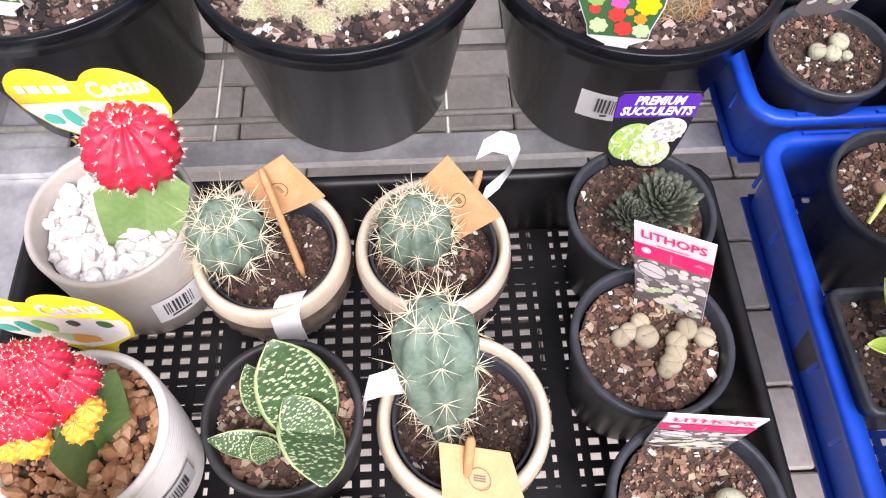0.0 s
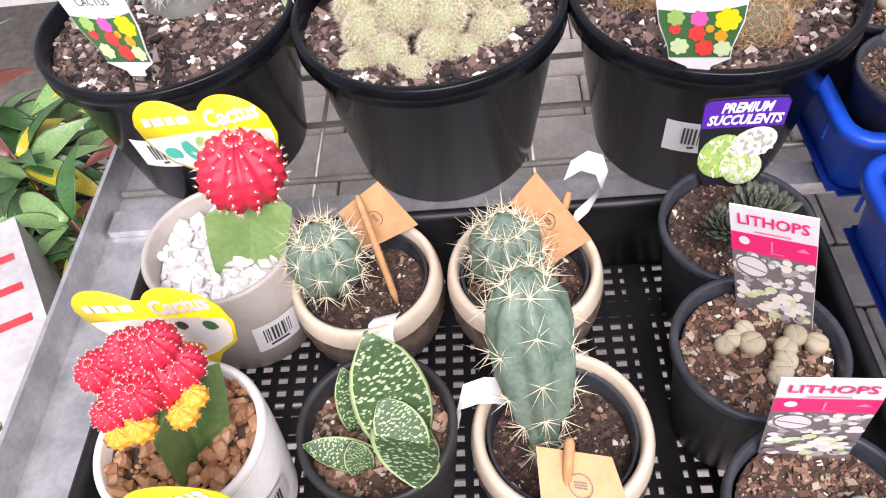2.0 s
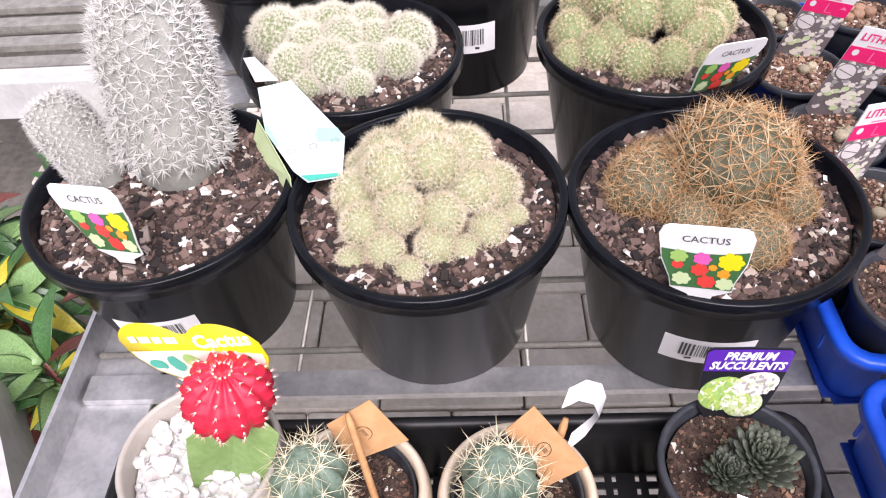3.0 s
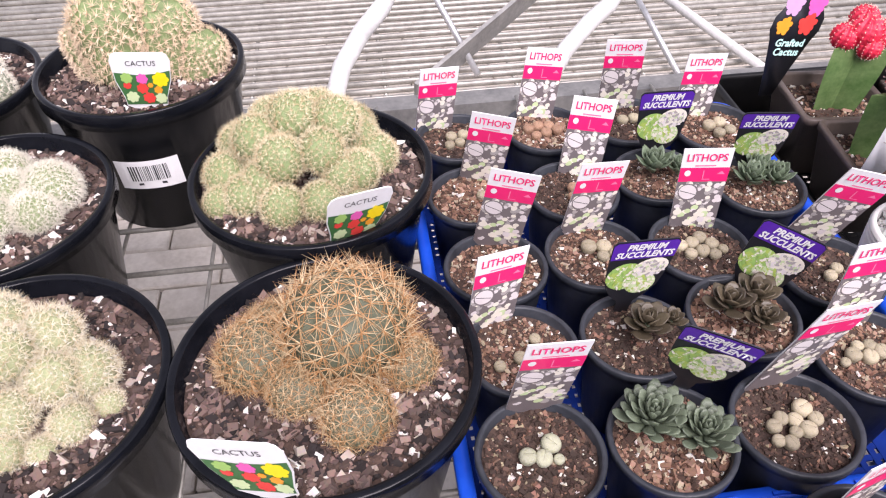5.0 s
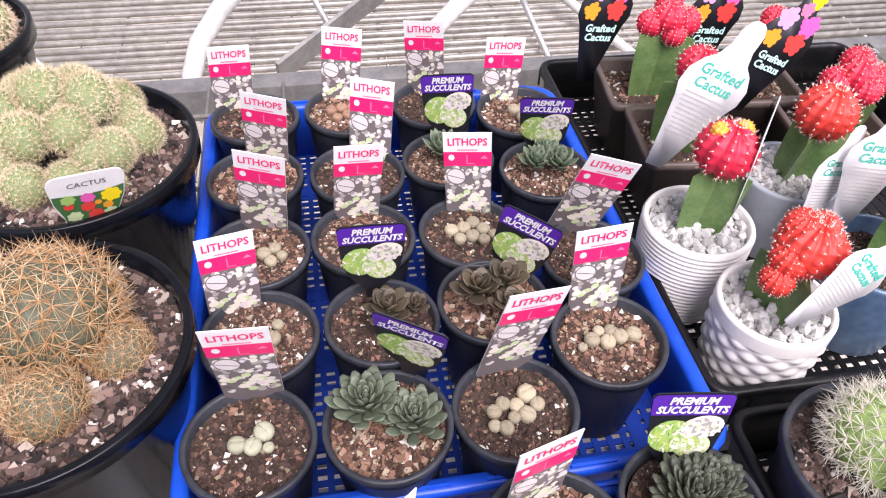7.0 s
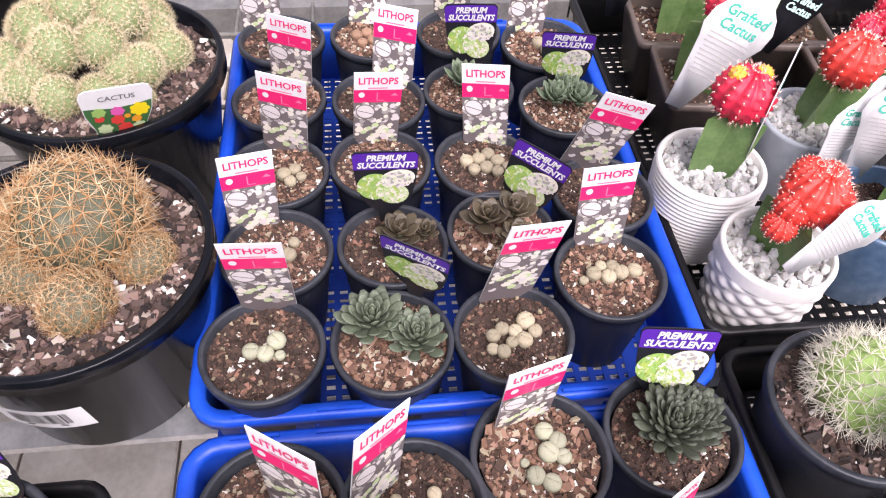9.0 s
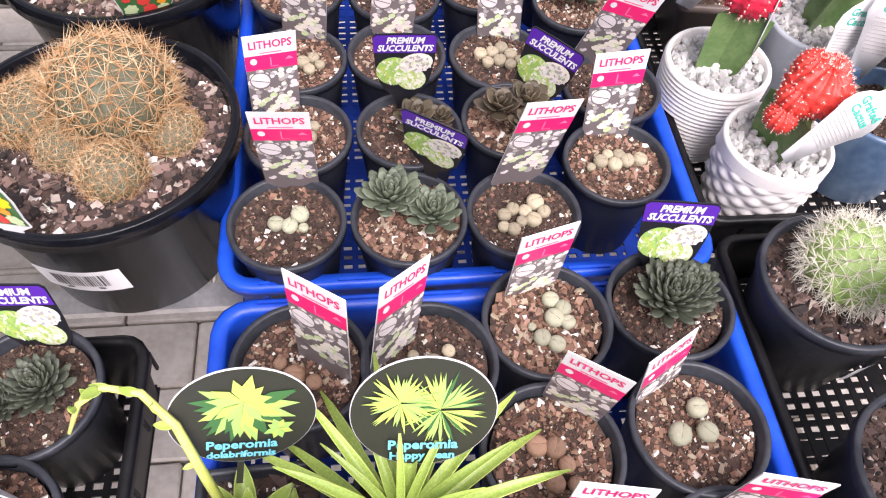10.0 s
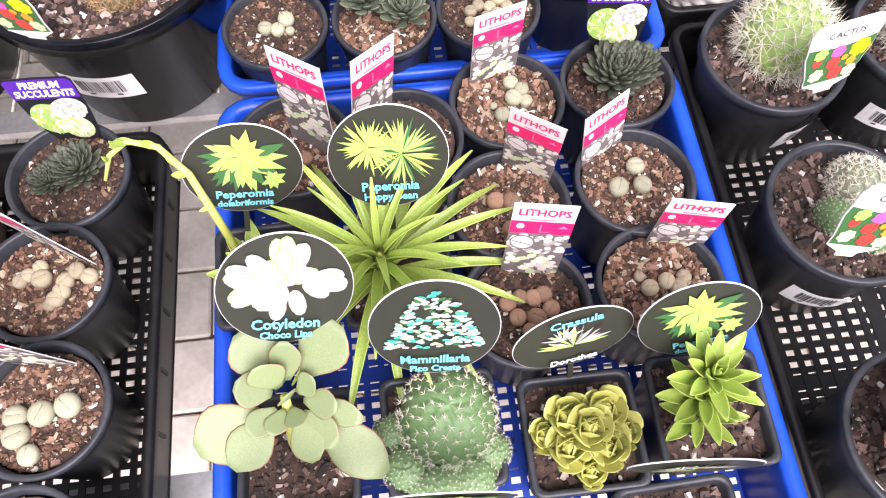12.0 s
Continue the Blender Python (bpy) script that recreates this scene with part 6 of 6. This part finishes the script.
def shaped_tag(owner, where, front=False, k=1.0):
    side = peanut(k)
    outline = [(-x, z) for x, z in reversed(side)] + side
    inv = owner.matrix_basis.inverted()
    tag = part("shaped_tag", card(outline[::-1], BLACKCARD if front else CARD), owner, inv @ pose(*where), "black tag with coloured cactus heads" if front else "white shaped care tag with teal heading")
    g = Geo()
    random.seed(17)
    if front:
        for x, z, r, m in ((0.004, -0.012, 0.009, YELLOWPRINT), (-0.012, -0.034, 0.012, LILAC), (0.012, -0.034, 0.012, MAGENTA), (-0.014, -0.054, 0.010, ORANGEPRINT), (0.010, -0.052, 0.012, REDPRINT), (0.0, -0.022, 0.008, PINK_SOFT)):
            for i in range(12):
                a = i * 2.4
                g.oval(k * (x + r * 0.6 * math.cos(a) * math.sqrt(i / 12)), k * (z + r * 0.6 * math.sin(a) * math.sqrt(i / 12)), k * r * 0.4, k * r * 0.3, FRONT - 0.00003 * i, m, 8, a)
        part("print", g, tag)
        part("lettering", lettering("Grafted", 0.010 * k, AQUA, 0, 0.0004), tag, pose(0, FRONT - 0.001, -0.070 * k))
        part("lettering", lettering("Cactus", 0.010 * k, AQUA, 0, 0.0004), tag, pose(0, FRONT - 0.001, -0.079 * k))
    else:
        for i in range(10):
            w = (0.019 - 0.0008 * i) * k * random.uniform(0.85, 1)
            g.poly(rect(-w, w, -0.062 * k - 0.0036 * i * k, -0.0612 * k - 0.0036 * i * k), FRONT, GREYPRINT)
        part("print", g, tag)
        part("lettering", lettering("Grafted", 0.0115 * k, TEALPRINT, 0, 0.0003), tag, pose(0, FRONT - 0.0002, -0.042 * k))
        part("lettering", lettering("Cactus", 0.0115 * k, TEALPRINT, 0, 0.0003), tag, pose(0, FRONT - 0.0002, -0.0525 * k))
    return tag


def grafted_pot(x, y, pot, gravel, gz, label, base, top, width, ball, r, turn=0, knobs=(), rz=0):
    ob = thing("grafted_cactus", pose(x, y, -0.0145, 0, 0, rz), label, "potted cactus", "grafted cacti")
    part("pot", pot, ob)
    part("gravel" if gravel != SOIL_SQUARE_BIG else "soil", gravel, ob, pose(0, 0, gz))
    graft(ob, base, top, width, ball, r, turn, knobs)
    return ob


w1 = grafted_pot(0.945, 0.808, POT_RIB, BED_GREY, 0.094, "red grafted cactus in a white ribbed ceramic pot", (-0.004, 0.0, 0.08), (0.002, 0.0, 0.165), 0.021, BALL_RED, 0.029, 75, ((-0.35, 0.1, 1.35, 0.32), (0.4, 0.1, 1.35, 0.32)))
shaped_tag(w1, (0.9760, 0.8050, 0.2244, 0, 8, 52), k=0.9)
w2 = grafted_pot(0.968, 0.700, POT_DIAMOND, BED_GREY, 0.092, "red crested grafted cactus in a white diamond-patterned pot", (0.0, 0.004, 0.08), (0.008, 0.004, 0.142), 0.023, BALL_ORANGE, 0.029, 15, ((-0.6, -0.2, 0.5, 0.6), (0.55, -0.1, 0.55, 0.62), (-0.2, 0.3, 1.2, 0.6), (0.3, 0.2, 1.15, 0.58), (-0.9, -0.4, -0.05, 0.52)))
shaped_tag(w2, (1.0319, 0.6730, 0.1817, -18, 48, -14), k=0.9)
w3 = grafted_pot(1.084, 0.878, POT_GREYBLUE, BED_GREY, 0.084, "red grafted cactus in a pale blue grey pot", (-0.006, 0.0, 0.07), (0.012, 0.002, 0.142), 0.022, BALL_ORANGE, 0.031, 100)
shaped_tag(w3, (1.1057, 0.8032, 0.2111, -4, 6, -10), k=1.15)
shaped_tag(w3, (1.0832, 0.8182, 0.1773, -4, 12, 8), k=0.95)
w4 = grafted_pot(1.099, 0.745, POT_BLUE, SOILS[3], 0.086, "grafted cactus in a deep blue glazed pot", (0.012, 0.0, 0.07), (0.022, 0.0, 0.135), 0.021, BALL_RED, 0.028, 40)
w5 = grafted_pot(1.005, 0.966, SQUARE_BROWN, SOIL_SQUARE_BIG, 0.072, "red grafted cactus in a brown square plastic pot", (-0.012, 0.006, 0.06), (-0.006, 0.004, 0.152), 0.025, BALL_RED, 0.025, 60, rz=-6)
shaped_tag(w5, (1.0136, 0.9140, 0.2328, -4, 24, -8), k=1.38)
w6 = grafted_pot(1.004, 1.080, SQUARE_BROWN, SOIL_SQUARE_BIG, 0.072, "red clustered grafted cactus in a brown square plastic pot", (0.0, 0.0, 0.06), (0.006, 0.0, 0.155), 0.026, BALL_RED, 0.022, 80, ((-0.9, 0, 0.4, 0.8), (0.9, 0, 0.5, 0.9), (0, 0.4, 1.2, 0.8), (0.3, -0.5, 0.0, 0.7)), rz=-6)
shaped_tag(w6, (0.9526, 1.1096, 0.2225, 0, 8, 6), True, 1.3)
w7 = grafted_pot(1.133, 1.072, SQUARE_BROWN, SOIL_SQUARE_BIG, 0.072, "red grafted cactus with a black picture tag, square pot", (0.01, 0.0, 0.06), (0.014, 0.0, 0.135), 0.025, BALL_RED, 0.022, 20, ((-0.9, 0, 0.4, 0.8), (0.9, 0, 0.5, 0.9), (0, 0.4, 1.2, 0.8)), rz=-6)
shaped_tag(w7, (1.0891, 1.1020, 0.2156, 0, 6, 0), True, 1.3)
w8 = grafted_pot(1.190, 0.964, SQUARE_BROWN, SOIL_SQUARE_BIG, 0.072, "cluster-headed red grafted cactus in a brown square pot", (-0.01, 0.0, 0.06), (0.0, 0.0, 0.132), 0.026, BALL_RED, 0.024, 50, ((-0.9, 0, 0.4, 0.8), (0.9, 0, 0.5, 0.9), (0, 0.4, 1.2, 0.8), (0.2, -0.6, 0.3, 0.8)), rz=-6)
shaped_tag(w8, (1.1415, 1.0093, 0.2190, -4, 22, -6), True, 1.25)

# ---- folded aqua card lying across the rims of two large pots ----
PALE_AQUA = flat("pale aqua card", (0.56, 0.7, 0.69))
MINT_CARD = flat("mint card band", (0.32, 0.62, 0.57))
fold = thing("folded_care_card", pose(0.04, 0.74, 0.139), "folded aqua and white care card lying across large pots", "plant tag")
NECK_L, NECK_R = Vector((-0.0080, 0.8549, 0.1330)), Vector((0.0215, 0.8679, 0.1309))
FAR, LOW_R, LOW, LOW_L, SIDE = Vector((0.0816, 0.7823, 0.1289)), Vector((0.0850, 0.7291, 0.1295)), Vector((0.0579, 0.7211, 0.1318)), Vector((0.0437, 0.7354, 0.1323)), Vector((0.0085, 0.7960, 0.1268))
sheet(fold, "panel", [NECK_L, NECK_R, FAR, LOW_R, LOW, LOW_L, SIDE], PALE_AQUA, "pale aqua care card panel")
sheet(fold, "panel", [(-0.0329, 0.9092, 0.1316), (-0.0220, 0.9111, 0.1315), (0.0076, 0.8733, 0.1284), (-0.0122, 0.8654, 0.1331)], CARD, "white care card panel")
sheet(fold, "panel", [(0.0004, 0.8097, 0.1309), (0.0422, 0.7300, 0.1311), (0.0366, 0.7220, 0.0729), (-0.0159, 0.8097, 0.0912)], PALEGREEN, "pale green hanging care card panel")
lift = Vector((0, 0, 0.002))
sheet(fold, "print", [p + lift for p in (SIDE.lerp(NECK_L, 0.1), FAR.lerp(NECK_R, 0.12), FAR.lerp(LOW_R, 0.12), SIDE.lerp(LOW_L, 0.4))], MINT_CARD, "mint printed band", 0.0002)
sheet(fold, "print", [p + lift for p in (LOW_L.lerp(LOW, 0.55), LOW_R.lerp(FAR, 0.06), LOW_R.lerp(LOW, 0.05), LOW.lerp(LOW_R, 0.05))], TEALPRINT, "teal printed band", 0.0002)
inv = fold.matrix_basis.inverted()
g = Geo()
for k in range(3):
    c = inv @ (Vector((0.0386, 0.7602, 0.1333)) + Vector((0.0178, 0.0065, 0)) * k)
    for q in range(14):
        a, b = 2 * math.pi * q / 14, 2 * math.pi * (q + 1) / 14
        g.add([(c.x + r * math.cos(t), c.y + r * math.sin(t), c.z) for r, t in ((0.0028, a), (0.0039, a), (0.0039, b), (0.0028, b))], [(0, 1, 2, 3)], GREYPRINT)
part("ring_mark", g, fold)
fold.location.z += 0.009

# ---- foliage plants and white post beside the bench ----
CROTON = paint("glossy green croton leaf", (0.02, 0.06, 0.018), (0.05, 0.13, 0.035), rough=0.35, scale=40, bump=0.1, vary="object", spread=0.35)
CROTON_Y = paint("yellow croton vein", (0.35, 0.3, 0.02), (0.5, 0.42, 0.04), rough=0.4, scale=40, bump=0.1)
CROTON_R = paint("dark red croton leaf", (0.07, 0.02, 0.02), (0.15, 0.05, 0.035), rough=0.35, scale=40, bump=0.1, vary="object", spread=0.35)
CROTON_P = paint("light green leaf", (0.10, 0.2, 0.065), (0.2, 0.32, 0.12), rough=0.4, scale=40, bump=0.1, vary="object", spread=0.3)
CROTON_LEAVES = [leaf_mesh([0.03, 0.09, 0.14, 0.16, 0.15, 0.11, 0.06, 0.01], 0.008, -0.5, mats, n=10, fold=0.3) for mats in ([CROTON_P, CROTON], [CROTON_P], [CROTON_Y, CROTON], [CROTON_R], [CROTON], [CROTON])]


def foliage(x, y, z, seed, count=46, size=0.1):
    random.seed(seed)
    ob = thing("foliage_plant", pose(x, y, GROUND_Z), "leafy croton with green, yellow and red leaves in a black pot", "potted plant", "foliage plants")
    part("pot", POT_MID, ob)
    top = z - GROUND_Z
    stem = part("stem", Geo().tube([(0, 0, 0.08), (0.004, 0.003, top * 0.6), (0, 0, top)], [0.005, 0.004, 0.002], CROTON_R, 8), ob)
    for i in range(count):
        s = random.random()
        n = size * random.uniform(0.7, 1.25)
        part("leaf", random.choice(CROTON_LEAVES), stem, pose(0, 0, top * (0.45 + 0.55 * s), 0, 0, i * 137.5 + random.uniform(-20, 20)) @ pose(0, 0.005, 0, random.uniform(0, 60), random.uniform(-30, 30)) @ Matrix.Diagonal((n, n, n, 1)))


for k, (x, y, z) in enumerate(((-0.30, 0.70, -0.12), (-0.40, 0.80, -0.10), (-0.26, 0.86, -0.13), (-0.50, 0.92, -0.08), (-0.40, 0.62, -0.16), (-0.55, 0.72, -0.12), (-0.36, 1.0, -0.12), (-0.27, 0.56, -0.2))):
    foliage(x + 0.012, y + 0.03, z, 60 + k)
WHITE_POST = paint("white painted post", (0.36, 0.355, 0.35), (0.5, 0.49, 0.48), rough=0.55, scale=20, bump=0.15)
RED_PAINT = paint("red marker paint", (0.45, 0.02, 0.03), (0.55, 0.05, 0.06), rough=0.5, scale=60, bump=0.05)
post = thing("white_post", pose(-0.275, 0.575, -0.115, 0, 0, -58), "white painted post with red hand-painted marks", "post")
part("beam", Geo().box(-0.13, 0.15, -0.03, 0.03, -0.24, 0.04, WHITE_POST), post, smooth=False)
for k in range(3):
    x = -0.075 + 0.045 * k
    g = Geo()
    g.add([(x - 0.006, -0.018, 0.0412), (x + 0.004, -0.018, 0.0412), (x + 0.008, 0.018, 0.0412), (x - 0.002, 0.018, 0.0412)], [(0, 1, 2, 3)], RED_PAINT)
    part("mark", g, post, smooth=False)
side = thing("side_bench", pose(0, 0, 0), "grey steel shelf beyond the foliage plants", "bench", kind="structure")
part("rail", Geo().box(-1.4, -0.34, 1.16, 1.20, -0.10, -0.04, TUBE), side, smooth=False)
for k in range(5):
    part("slat", Geo().box(-1.4, -0.34, 1.22 + 0.06 * k, 1.25 + 0.06 * k, -0.06, -0.05, WIRE), side, smooth=False)


# ---- pavers, last ----
def pavers():
    g = Geo()
    hx, hy = 0.0985, 0.0485
    ring = lambda d, z: rounded(hx - d, hy - d, 0.003, z, 1)
    g.loops([ring(0, -0.03), ring(0, -0.004), ring(0.003, 0.0)], PAVER, False, False, True)
    me = g.mesh("paver", False)
    random.seed(77)
    for j in range(26):
        for i in range(12):
            part("paver", me, ground, pose(-0.55 + 0.2 * i + 0.1 * (j % 2), -0.05 + 0.1 * j, GROUND_Z + random.uniform(-0.0015, 0.0015), random.uniform(-0.3, 0.3), random.uniform(-0.3, 0.3), random.uniform(-0.4, 0.4)))


pavers()
